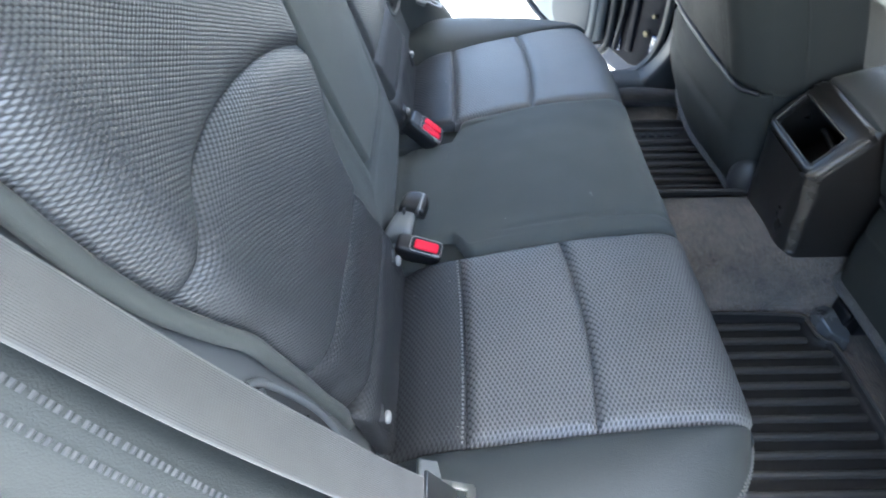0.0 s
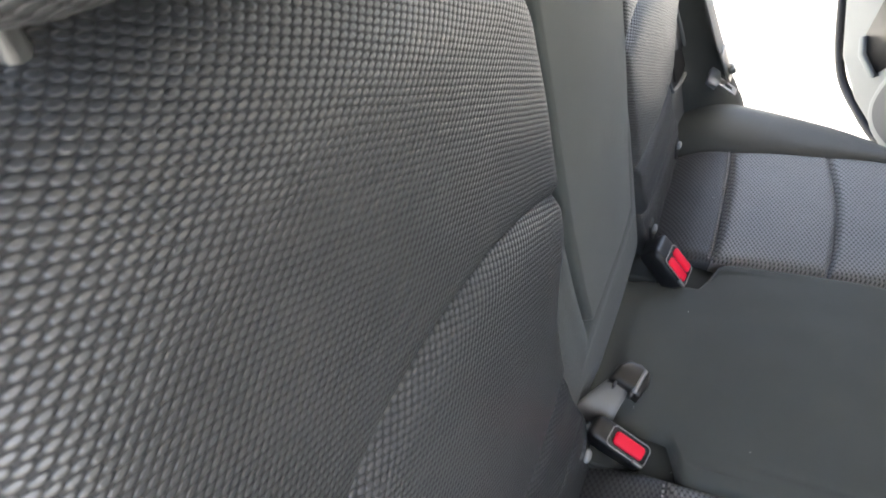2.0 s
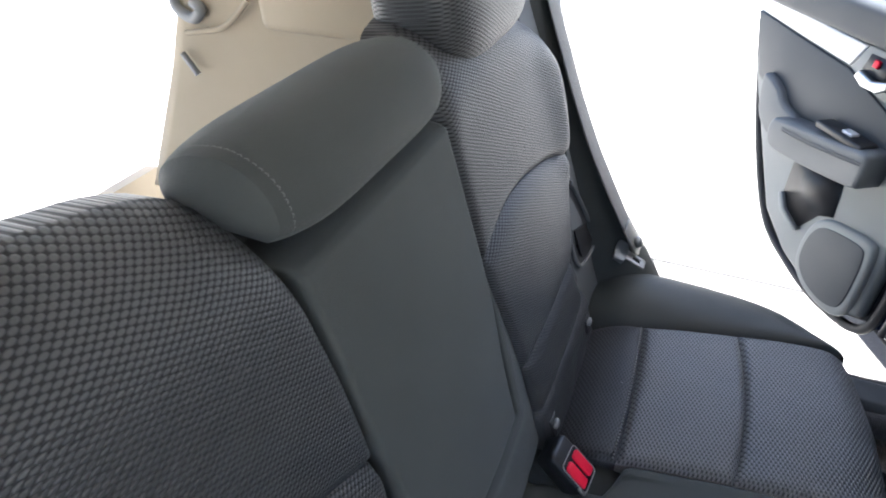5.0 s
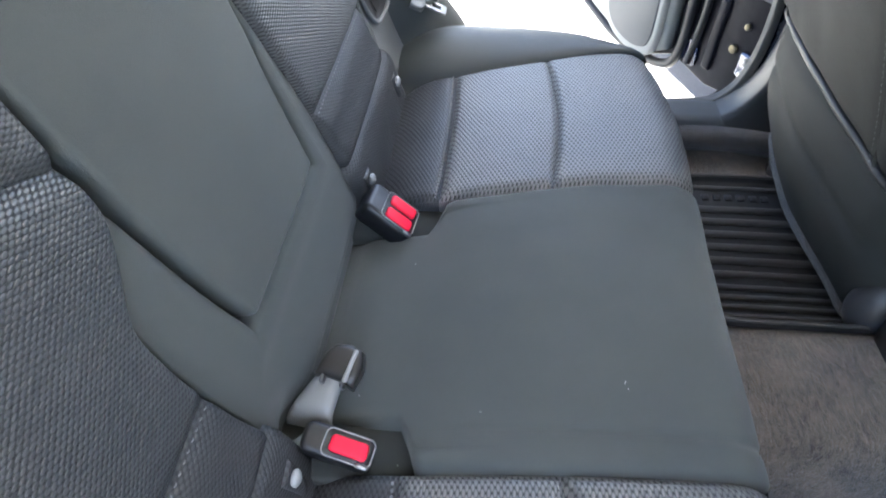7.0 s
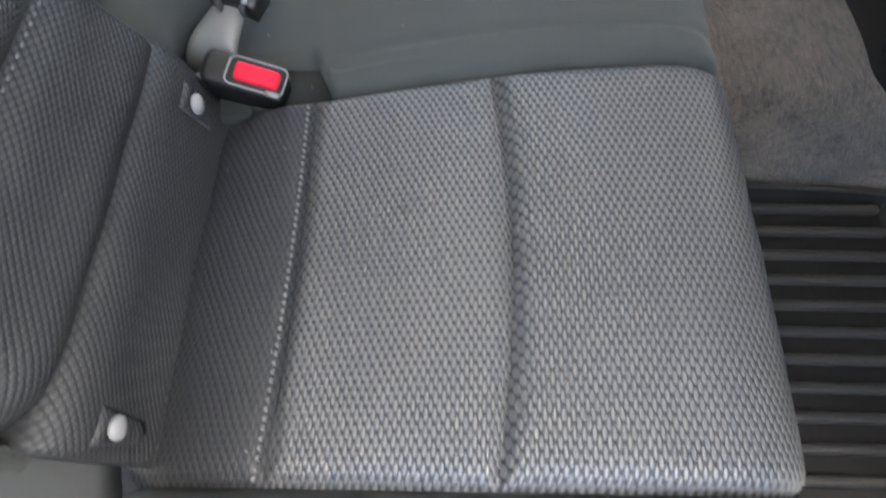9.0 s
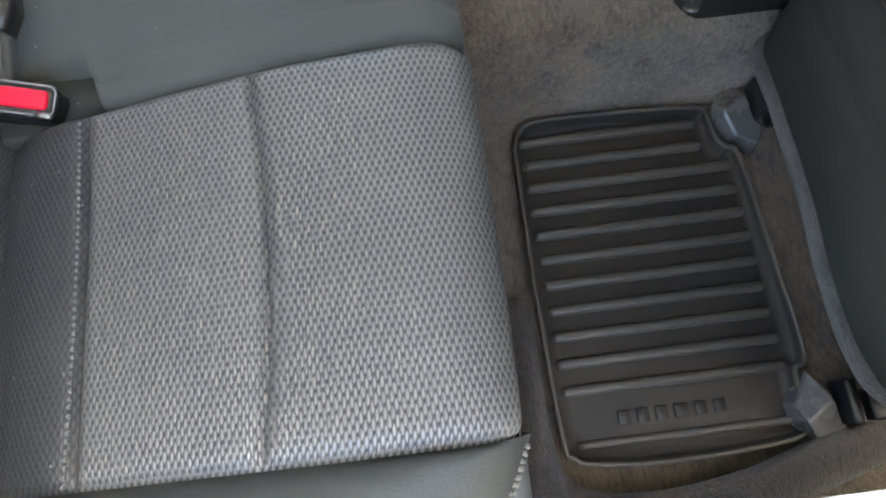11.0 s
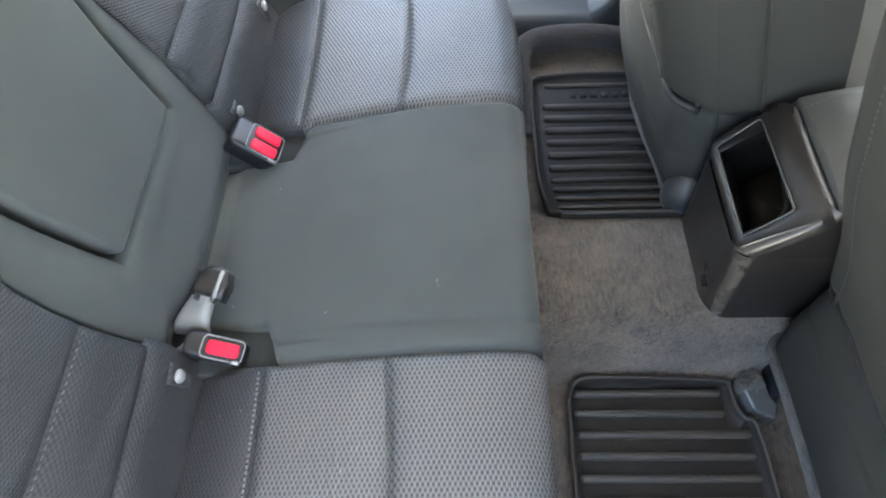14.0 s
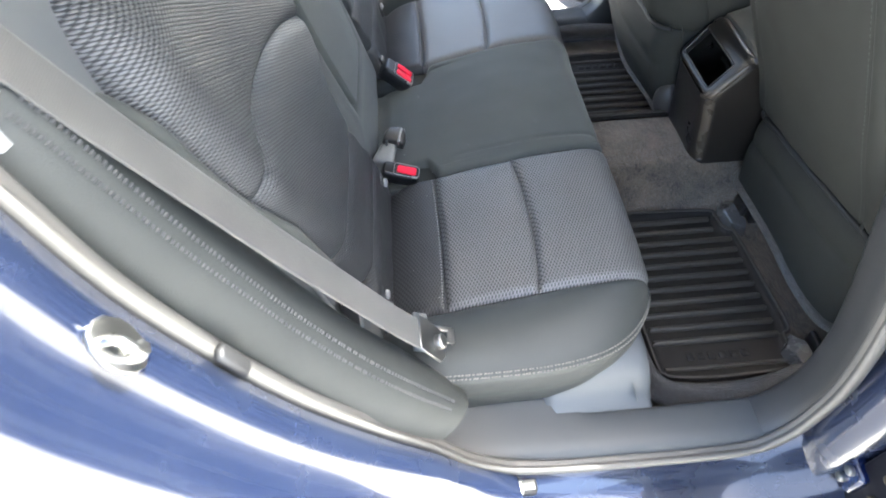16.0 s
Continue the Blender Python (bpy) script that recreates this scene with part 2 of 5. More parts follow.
M_ARMP = noisy("slate_padded_vinyl", (0.13, 0.138, 0.14), (0.105, 0.112, 0.114), 0.5, 7, 1100, 0.3, 0.0006)
M_LID = noisy("grey_lid_leatherette", (0.08, 0.083, 0.08), (0.062, 0.064, 0.062), 0.5, 6, 700, 0.5, 0.0009, spec=0.4)
M_CONC = noisy("sunlit_concrete", (0.62, 0.59, 0.54), (0.5, 0.48, 0.44), 0.9, 3, 120, 0.4, 0.004)
M_STRIP = noisy("grey_sealing_strip", (0.1, 0.097, 0.091), (0.075, 0.073, 0.069), 0.5, 14, 900, 0.25)
M_ROOF = noisy("headliner_cloth", (0.74, 0.71, 0.66), (0.66, 0.63, 0.59), 0.9, 8, 900, 0.2)


def glass_mat():
    m, _, bs = mat_new("tinted_window_glass")
    bs.inputs["Base Color"].default_value = (0.75, 0.85, 0.82, 1)
    bs.inputs["Transmission Weight"].default_value = 1.0
    bs.inputs["Roughness"].default_value = 0.02
    bs.inputs["IOR"].default_value = 1.45
    return m


M_GLASS = glass_mat()

# ---------------- building helpers ----------------
def lerp(a, b, t):
    return a + (b - a) * t


def nest(root, pairs):
    """Hangs small pieces under the part they belong to: pairs of (piece, part) names, matched in order."""
    def base(ob):
        return ob.name.split(".")[0]
    kids = list(root.children)
    for piece, owner in pairs:
        ps, os = [k for k in kids if base(k) == piece], [k for k in kids if base(k) == owner]
        for i, p in enumerate(ps):
            p.parent = os[i * len(os) // len(ps)]
            p.matrix_parent_inverse = Matrix.Identity(4)


def table(pts):
    """A smooth curve through (x, y) pairs, read by np.interp on a fine Catmull resampling."""
    xs, ys = np.array([p[0] for p in pts], float), np.array([p[1] for p in pts], float)
    m = np.gradient(ys, xs)
    def f(x):
        x = min(max(x, xs[0]), xs[-1])
        i = int(min(max(np.searchsorted(xs, x) - 1, 0), len(xs) - 2))
        h = xs[i + 1] - xs[i]
        t = (x - xs[i]) / h
        return float((2 * t**3 - 3 * t**2 + 1) * ys[i] + (t**3 - 2 * t**2 + t) * h * m[i] + (-2 * t**3 + 3 * t**2) * ys[i + 1] + (t**3 - t**2) * h * m[i + 1])
    return f


def smooth_outline(pts, n=40):
    """A closed outline (x, y), rounded through its points."""
    k = len(pts)
    P = [Vector((*p, 0)) for p in pts]
    out = []
    for q in range(n):
        t = q / n * k
        i, f = int(t), t - int(t)
        p0, p1, p2, p3 = P[(i - 1) % k], P[i % k], P[(i + 1) % k], P[(i + 2) % k]
        v = 0.5 * ((2 * p1) + (p2 - p0) * f + (2 * p0 - 5 * p1 + 4 * p2 - p3) * f * f + (3 * p1 - p0 - 3 * p2 + p3) * f ** 3)
        out.append((v.x, v.y))
    return out


def empty(name, label, category, group="", kind="", at=(0, 0, 0)):
    ob = new(name)
    ob.location = at
    ob.empty_display_size = 0.05
    return tagged(ob, label, category, group, kind)


def mesh_ob(name, verts, faces, material, parent=None, label="", smooth=True, uvs=None):
    me = bpy.data.meshes.new(name)
    me.from_pydata([tuple(v) for v in verts], [], faces)
    me.update()
    me.materials.append(material)
    if uvs is not None:
        lay = me.uv_layers.new(name="UVMap")
        idx = np.empty(len(me.loops), dtype=np.int32)
        me.loops.foreach_get("vertex_index", idx)
        lay.data.foreach_set("uv", np.asarray(uvs, dtype=np.float32)[idx].ravel())
    if smooth:
        me.polygons.foreach_set("use_smooth", [True] * len(me.polygons))
    ob = new(name, me)
    if parent is not None:
        ob.parent = parent
        if parent.type == "EMPTY" and parent.location.length:
            ob.matrix_parent_inverse = Matrix.Translation(-Vector(parent.location))
    if label:
        tagged(ob, label)
    return ob


def part(name, bm, material, parent=None, label="", smooth=True):
    me = bpy.data.meshes.new(name)
    bmesh.ops.recalc_face_normals(bm, faces=bm.faces)
    bm.to_mesh(me)
    bm.free()
    me.materials.append(material)
    if smooth:
        me.polygons.foreach_set("use_smooth", [True] * len(me.polygons))
    ob = new(name, me)
    if parent is not None:
        ob.parent = parent
        if parent.type == "EMPTY" and parent.location.length:
            ob.matrix_parent_inverse = Matrix.Translation(-Vector(parent.location))
    if label:
        tagged(ob, label)
    return ob


def rows_faces(nr, nc, closed_c=False, closed_r=False):
    f = []
    for i in range(nr - (0 if closed_r else 1)):
        for j in range(nc - (0 if closed_c else 1)):
            i2, j2 = (i + 1) % nr, (j + 1) % nc
            f.append((i * nc + j, i2 * nc + j, i2 * nc + j2, i * nc + j2))
    return f


def edge_params(n):
    """Parameters from 0 to 1 that crowd towards both ends."""
    return [0.5 - 0.5 * math.cos(math.pi * i / (n - 1)) * (0.35 + 0.65 * abs(math.cos(math.pi * i / (n - 1))) ** 0.6) if 0 < i < n - 1 else float(i > 0) for i in range(n)]


def sheet(name, fn, nu, nv, material, parent=None, label="", thick=0.0, inward=(0, 0, -1), us=None, vs=None):
    """A grid of points fn(u, v); with thick its border is folded back along inward, as an upholstered edge is."""
    us = us or [i / (nu - 1) for i in range(nu)]
    vs = vs or [i / (nv - 1) for i in range(nv)]
    nu, nv = len(us), len(vs)
    verts = [Vector(fn(u, v)) for u in us for v in vs]
    faces = rows_faces(nu, nv)
    if thick:
        ring = [j for j in range(nv)] + [i * nv + nv - 1 for i in range(1, nu)] + [(nu - 1) * nv + j for j in range(nv - 2, -1, -1)] + [i * nv for i in range(nu - 2, 0, -1)]
        k = len(verts)
        d = Vector(inward).normalized() * thick
        verts += [verts[i] + d for i in ring]
        n = len(ring)
        faces += [(ring[i], ring[(i + 1) % n], k + (i + 1) % n, k + i) for i in range(n)]
    return mesh_ob(name, verts, faces, material, parent, label)


def box_bm(x0, x1, y0, y1, z0, z1, r=0.004, seg=2, m=None):
    bm = bmesh.new()
    bmesh.ops.create_cube(bm, size=1.0)
    for v in bm.verts:
        v.co = Vector((lerp(x0, x1, v.co.x + 0.5), lerp(y0, y1, v.co.y + 0.5), lerp(z0, z1, v.co.z + 0.5)))
    if r:
        bmesh.ops.bevel(bm, geom=bm.edges[:] , offset=r, segments=seg, profile=0.5, affect="EDGES")
    if m is not None:
        bm.transform(m)
    return bm


def join(*bms):
    out = bms[0]
    for b in bms[1:]:
        me = bpy.data.meshes.new("tmp")
        b.to_mesh(me)
        b.free()
        out.from_mesh(me)
        bpy.data.meshes.remove(me)
    return out


def prism_bm(outline, depth, r=0.003, m=None, seg=2):
    """A plate with the outline (x, y) and a depth along z, with rounded edges."""
    bm = bmesh.new()
    lo = [bm.verts.new((x, y, 0)) for x, y in outline]
    hi = [bm.verts.new((x, y, depth)) for x, y in outline]
    n = len(outline)
    bm.faces.new(hi)
    bm.faces.new(lo[::-1])
    for i in range(n):
        bm.faces.new((lo[i], lo[(i + 1) % n], hi[(i + 1) % n], hi[i]))
    bmesh.ops.recalc_face_normals(bm, faces=bm.faces)
    if r:
        top = [e for e in bm.edges if all(v.co.z > depth * 0.5 for v in e.verts)]
        bmesh.ops.bevel(bm, geom=top, offset=r, segments=seg, profile=0.5, affect="EDGES")
    if m is not None:
        bm.transform(m)
    return bm


def smooth_path(pts, n):
    """Catmull-Rom through the points, n samples."""
    P = [Vector(p) for p in pts]
    out = []
    for k in range(n):
        t = k / (n - 1) * (len(P) - 1)
        i = min(int(t), len(P) - 2)
        f = t - i
        p0, p1, p2, p3 = P[max(i - 1, 0)], P[i], P[i + 1], P[min(i + 2, len(P) - 1)]
        out.append(0.5 * ((2 * p1) + (p2 - p0) * f + (2 * p0 - 5 * p1 + 4 * p2 - p3) * f * f + (3 * p1 - p0 - 3 * p2 + p3) * f ** 3))
    return out


def sweep(name, pts, section, material, parent=None, label="", up=(0, 0, 1), n=24, closed=True, raw=False):
    """Carries a section (a, b) along a path: a across, b along up."""
    path = [Vector(p) for p in pts] if raw else smooth_path(pts, n)
    verts, uvs, run = [], [], 0.0
    for i, p in enumerate(path):
        d = (path[min(i + 1, len(path) - 1)] - path[max(i - 1, 0)]).normalized()
        u = Vector(up(i / (len(path) - 1)) if callable(up) else up)
        a = d.cross(u).normalized()
        b = a.cross(d).normalized()
        if i:
            run += (p - path[i - 1]).length
        for s in section:
            verts.append(p + a * s[0] + b * s[1])
            uvs.append((s[0], run))
    nc = len(section)
    faces = rows_faces(len(path), nc, closed_c=closed)
    if closed:
        faces += [tuple(range(nc))[::-1], tuple(range((len(path) - 1) * nc, len(path) * nc))]
    return mesh_ob(name, verts, faces, material, parent, label, uvs=uvs)


def circle(r, n=10, rx=1.0, ry=1.0):
    return [(r * rx * math.cos(2 * math.pi * i / n), r * ry * math.sin(2 * math.pi * i / n)) for i in range(n)]


def flat(w, t):
    """A belt's section, with rounded edges."""
    return [(-w / 2, -t / 4), (-w / 2 + t, -t / 2), (w / 2 - t, -t / 2), (w / 2, -t / 4), (w / 2, t / 4), (w / 2 - t, t / 2), (-w / 2 + t, t / 2), (-w / 2, t / 4)]


def stitches(name, pts, material, parent, label="", pitch=0.009, length=0.006, width=0.0022, n=400, up=(0, 0, 1), lift=0.0008):
    """A row of short threads along a path, one mesh."""
    path = smooth_path(pts, n)
    run, acc = [0.0], 0.0
    for i in range(1, n):
        acc += (path[i] - path[i - 1]).length
        run.append(acc)
    verts, faces, s = [], [], 0.0
    u = Vector(up).normalized()
    while s + length < acc:
        i = min(int(np.searchsorted(run, s)), n - 2)
        p = path[i]
        d = (path[i + 1] - path[i]).normalized()
        a = d.cross(u).normalized() * width / 2
        k = len(verts)
        q, h = p + d * length, u * lift
        mid = (p + q) / 2 + u * (lift + width * 0.35)
        verts += [p - a + h * 0, p + a + h * 0, mid + a, mid - a, q + a + h * 0, q - a + h * 0]
        faces += [(k, k + 1, k + 2, k + 3), (k + 3, k + 2, k + 4, k + 5)]
        s += pitch
    return mesh_ob(name, verts, faces, material, parent, label)

# ---------------- ground and car shell ----------------
def build_ground():
    bm = bmesh.new()
    bmesh.ops.create_grid(bm, x_segments=40, y_segments=40, size=60)
    g = part("ground", bm, M_CONC, label="sunlit pale concrete driveway round the car", smooth=False)
    g.location.z = GROUND_Z
    tagged(g, category="ground", kind="structure")


GROUND_Z = -0.28
build_ground()
jt = part("expansion_joint", box_bm(-4, 4, 1.59, 1.602, GROUND_Z - 0.01, GROUND_Z + 0.004, 0.0), M_STRIP, label="dark joint between the concrete slabs", smooth=False)
tagged(jt, category="pavement joint", kind="structure")


def hump(y):
    """Height of the carpeted floor across the car."""
    return table([(-0.605, 0.126), (-0.58, 0.124), (-0.54, 0.122), (-0.18, 0.122), (-0.145, 0.13), (-0.11, 0.185), (-0.075, 0.235), (-0.03, 0.247), (0.05, 0.247), (0.095, 0.235), (0.135, 0.18), (0.17, 0.13), (0.2, 0.122), (0.54, 0.122), (0.58, 0.124), (0.605, 0.126)])(y)


def floor_point(u, v):
    y = lerp(-0.605, 0.605, v)
    s = u * 1.5
    h = hump(y)
    # riser under the bench, then the floor running forward
    if s < 0.12:
        t = s / 0.12
        x, z = lerp(0.415, 0.462, t), lerp(max(0.24, h), h + 0.012, t ** 0.8)
    elif s < 0.2:
        t = (s - 0.12) / 0.08
        x, z = lerp(0.462, 0.5, t), lerp(h + 0.012, h, t)
    else:
        x, z = lerp(0.5, 1.75, (s - 0.2) / 1.3), h
    z += 0.0025 * noise.noise(Vector((x * 14, y * 14, 0)))
    return (x, y, z)


fl = sheet("floor", floor_point, 70, 130, M_CARPET, label="charcoal cut-pile carpet over the floor and tunnel")
tagged(fl, category="floor carpet", kind="structure")


def mir(s, p):
    return (p[0], p[1] * s, p[2])


def build_sill(s, n):
    root = empty("door_sill_%d" % n, "slate grey plastic scuff plate on the door sill", "door sill", kind="structure", at=(0.4, -0.64 * s, 0.2))
    prof = [(-0.602, 0.12), (-0.606, 0.17), (-0.6085, 0.19), (-0.613, 0.1995), (-0.62, 0.2025), (-0.64, 0.203), (-0.658, 0.2022), (-0.671, 0.1995), (-0.679, 0.194), (-0.684, 0.183), (-0.685, 0.165)]
    nc = len(prof)
    xs = [0.05, 0.1, 0.15, 0.2, 0.25, 0.27, 0.29, 0.31, 0.33, 0.36, 0.45, 0.56, 0.617, 0.63]
    verts = []
    for x in xs:
        w = 0.07 * max(0.0, (0.17 - x) / 0.12) ** 1.5
        inner = 0.055 * min(1.0, max(0.0, (0.34 - x) / 0.09)) ** 1.5
        for k, (y, z) in enumerate(prof):
            verts.append(mir(s, (x, y - 0.003 * math.sin(x * 5) + inner * (1.0, 1.0, 0.95, 0.85, 0.7, 0.3, 0.1, 0, 0, 0, 0)[k], z + w + (0.008 * inner / 0.055 if k < 4 else 0.0))))
    mesh_ob("scuff_plate", verts, rows_faces(len(xs), nc), M_TRIM, root)
    # trim that climbs into the centre pillar
    spine = smooth_path([(0.618, 0, 0.0), (0.65, 0, 0.03), (0.675, 0, 0.09), (0.68, 0, 0.18), (0.668, 0, 0.28), (0.64, 0, 0.42), (0.59, 0, 0.65), (0.54, 0, 0.9)], 30)
    verts = []
    for i, p in enumerate(spine):
        t = i / 29
        d = (spine[min(i + 1, 29)] - spine[max(i - 1, 0)]).normalized()
        nrm = Vector((-d.z, 0, d.x))
        for y, z in prof:
            h = (z - 0.2)
            verts.append(mir(s, (p.x + nrm.x * h, y + 0.10 * t ** 2, 0.2 + p.z + nrm.z * h)))
    mesh_ob("pillar_foot_trim", verts, rows_faces(len(spine), nc), M_PLASTIC, root)
    sweep("weatherstrip", [mir(s, p) for p in [(-0.215, -0.70, 1.02), (-0.185, -0.71, 0.914), (-0.155, -0.712, 0.773), (-0.082, -0.708, 0.586), (0.0, -0.70, 0.44), (0.07, -0.69, 0.33), (0.13, -0.69, 0.24), (0.22, -0.693, 0.19), (0.4, -0.694, 0.178), (0.58, -0.692, 0.18), (0.64, -0.686, 0.21), (0.665, -0.68, 0.28), (0.665, -0.675, 0.40), (0.63, -0.66, 0.6), (0.58, -0.61, 0.9), (0.56, -0.58, 1.05)]], [(-0.011, -0.007), (-0.0095, 0.005), (-0.005, 0.009), (-0.0015, 0.005), (0.0025, 0.005), (0.006, 0.009), (0.01, 0.005), (0.011, -0.007), (0.0, -0.011)], M_STRIP, root, n=90, up=lambda t: (0.3, -s * 0.0 + 0.001, 1.0) if 0.35 < t < 0.62 else ((1, 0, 0.35) if t <= 0.35 else (-1, 0, 0.2)))
    pr2 = [(-0.670, 0.16), (-0.695, 0.163), (-0.715, 0.14), (-0.735, 0.122), (-0.765, 0.118), (-0.79, 0.105), (-0.805, 0.06), (-0.81, -0.06), (-0.77, -0.12)]
    xs3 = [0.12, 0.2, 0.3, 0.5, 0.62, 0.7, 0.9, 1.1, 1.5]
    verts = []
    for x in xs3:
        w = 0.05 * max(0.0, (0.22 - x) / 0.1) ** 1.5 + 0.09 * max(0.0, min((x - 0.6) / 0.12, 1)) ** 1.5
        for k, (y, z) in enumerate(pr2):
            verts.append(mir(s, (x, y, z + w * (1 if k < 6 else 0))))
    mesh_ob("painted_sill", verts, rows_faces(len(xs3), len(pr2)), M_PAINT, root, "glossy dark blue painted sill")
    part("sill_bracket", box_bm(0.172, 0.238, -s * 0.712 - 0.013, -s * 0.712 + 0.013, 0.13, 0.158, 0.006), M_BLACK, root, "black latch stop on the sill")
    part("stop_loop", box_bm(0.2, 0.214, -s * 0.716 - 0.013, -s * 0.716 + 0.011, 0.154, 0.168, 0.004), M_ZINC, root)
    # slate moulding under the cushion's corner
    verts, prof2 = [], [(-0.50, 0.292), (-0.54, 0.288), (-0.562, 0.278), (-0.577, 0.258), (-0.587, 0.232), (-0.598, 0.21), (-0.612, 0.2055), (-0.62, 0.17)]
    xs4 = [0.262, 0.27, 0.285, 0.305, 0.36, 0.425, 0.442, 0.452, 0.457]
    for i, x in enumerate(xs4):
        k = [0.1, 0.6, 0.9, 1.0, 1, 0.98, 0.9, 0.6, 0.1][i]
        for y, z in prof2:
            verts.append(mir(s, (x, y - 0.004 * (1 - k), lerp(0.18, z, k) if z > 0.2 else z)))
    mesh_ob("corner_moulding", verts, rows_faces(len(xs4), len(prof2)), M_SIDE, root, "pale slate moulding under the bench corner")
    return root


build_sill(1, 1)
build_sill(-1, 2)


def build_pillar(s, n):
    """Centre pillar, from the sill to the roof."""
    path = smooth_path([(0.77, 0.70, 0.16), (0.765, 0.70, 0.45), (0.72, 0.67, 0.75), (0.66, 0.60, 1.05), (0.63, 0.53, 1.22)], 24)
    sec = [(-0.09, -0.05), (-0.1, 0.0), (-0.085, 0.045), (0.085, 0.045), (0.1, 0.0), (0.09, -0.05)]
    verts = [mir(s, (p.x + a * (1 - 0.25 * i / 23), p.y + b, p.z)) for i, p in enumerate(path) for a, b in sec]
    ob = mesh_ob("pillar_%d" % n, verts, rows_faces(24, 6, closed_c=True), M_PAINT, label="dark blue centre pillar between the doors")
    tagged(ob, category="car pillar", kind="structure")


build_pillar(1, 1)
build_pillar(-1, 2)

# roof panel, closing the cabin above; window openings stay open to the sky
def build_roof():
    def f(u, v):
        x = lerp(-1.3, 1.45, u)
        y = lerp(-0.70, 0.70, v)
        return (x, y, 1.29 - 0.08 * (2 * v - 1) ** 2 - 0.05 * (2 * u - 1) ** 2)
    r = sheet("ceiling", f, 20, 16, M_ROOF, label="pale cloth headliner under the car roof", thick=0.05, inward=(0, 0, 1))
    tagged(r, category="headliner", kind="structure")


build_roof()


def roof_skin():
    def f(u, v):
        x, y = lerp(-1.34, 1.5, u), lerp(-0.72, 0.72, v)
        return (x, y, 1.352 - 0.09 * (2 * v - 1) ** 2 - 0.06 * (2 * u - 1) ** 2)
    ob = sheet("roof", f, 20, 16, M_GLOSS, label="glossy dark blue car roof panel", thick=0.02)
    tagged(ob, category="car roof", kind="structure")


roof_skin()

# ---------------- rear bench cushion ----------------
SEAM1, SEAM2 = 0.11, 0.258
ZC = table([(-0.05, 0.27), (0.0, 0.312), (0.02, 0.329), (0.05, 0.351), (0.08, 0.364), (0.11, 0.37), (0.18, 0.387), (0.257, 0.403), (0.33, 0.414), (0.385, 0.418)])
ZM = table([(-0.05, 0.325), (0.0, 0.338), (0.05, 0.349), (0.11, 0.364), (0.18, 0.386), (0.257, 0.403), (0.33, 0.414), (0.385, 0.418)])
FRONT = [(0.385, 0.418), (0.406, 0.4165), (0.422, 0.411), (0.435, 0.40), (0.443, 0.384), (0.446, 0.36), (0.445, 0.33), (0.438, 0.28), (0.426, 0.23)]
FRONT_L = [0.0]
for _a, _b in zip(FRONT, FRONT[1:]):
    FRONT_L.append(FRONT_L[-1] + math.hypot(_b[0] - _a[0], _b[1] - _a[1]))
FX = table([(0.385 + l, p[0]) for l, p in zip(FRONT_L, FRONT)])
FZ = table([(0.385 + l, p[1]) for l, p in zip(FRONT_L, FRONT)])
S_END = 0.385 + FRONT_L[-1]


def bench(s, y):
    """A point of the bench's surface: s runs forward along the top and down the front, y across."""
    if s < 0.385:
        x, z = s, (ZM if abs(y) < 0.16 else ZC)(s)
    else:
        x, z = FX(s), FZ(s)
    k = 1.0 - 0.035 * math.exp(-(y / 0.14) ** 2) - 0.05 * max(0.0, (abs(y) - 0.40) / 0.1) ** 2 * 0.4
    k -= 0.17 * max(0.0, (y - 0.28) / 0.22) ** 2 * (1.0 if y < 0.5 else 1.0)
    if x > 0.25:
        x = 0.25 + (x - 0.25) * k
    return x, z


def soft(e, r=0.009):
    """How far the cloth is pulled down near a seam at distance e."""
    return math.exp(-(e / r) ** 1.5)


def bench_panel(name, s0, s1, y0, y1, material, parent, crown=0.004, nu=30, nv=34, depth=0.009, label="", open_front=False):
    """A padded panel between two cross seams s0(y), s1(y) and two long seams y0(s), y1(s)."""
    def f(u, v):
        y, s = lerp(y0(0.2), y1(0.2), v), 0.0
        for _ in range(3):
            s = lerp(s0(y), s1(y), u)
            y = lerp(y0(s), y1(s), v)
        ls, ly = s1(y) - s0(y), y1(s) - y0(s)
        e = min(u * ls, v * ly, (1 - v) * ly, 9.0 if open_front else (1 - u) * ls)
        x, z = bench(s, y)
        up = crown * math.sin(math.pi * min(max(v, 0), 1)) * math.sin(math.pi * min(max(u, 0.0), 1)) ** 0.5 - depth * soft(e, 0.0055)
        wr = 0.0014 * noise.noise(Vector((x * 18, y * 18, 3.0)))
        if name == "centre_seat_panel":
            wr += 0.0016 * noise.noise(Vector((x * 9, y * 6, 8.0))) - 0.008 * soft(max(s - 0.012, 0.0), 0.009) - 0.0027 * soft(abs(y + 0.142 + 0.02 * (s - 0.1)), 0.004) * min(1.0, max(0.0, (s - 0.13) / 0.05))
        up += wr
        if s < 0.385:
            return (x, y, z + up)
        a = min((s - 0.385) / 0.09, 1.0) * math.pi / 2
        return (x + up * math.sin(a), y, z + up * math.cos(a))
    us, vs = edge_params(nu), edge_params(nv)
    return sheet(name, f, nu, nv, material, parent, label, thick=0.02, us=us, vs=vs)


def const(c):
    return lambda t: c


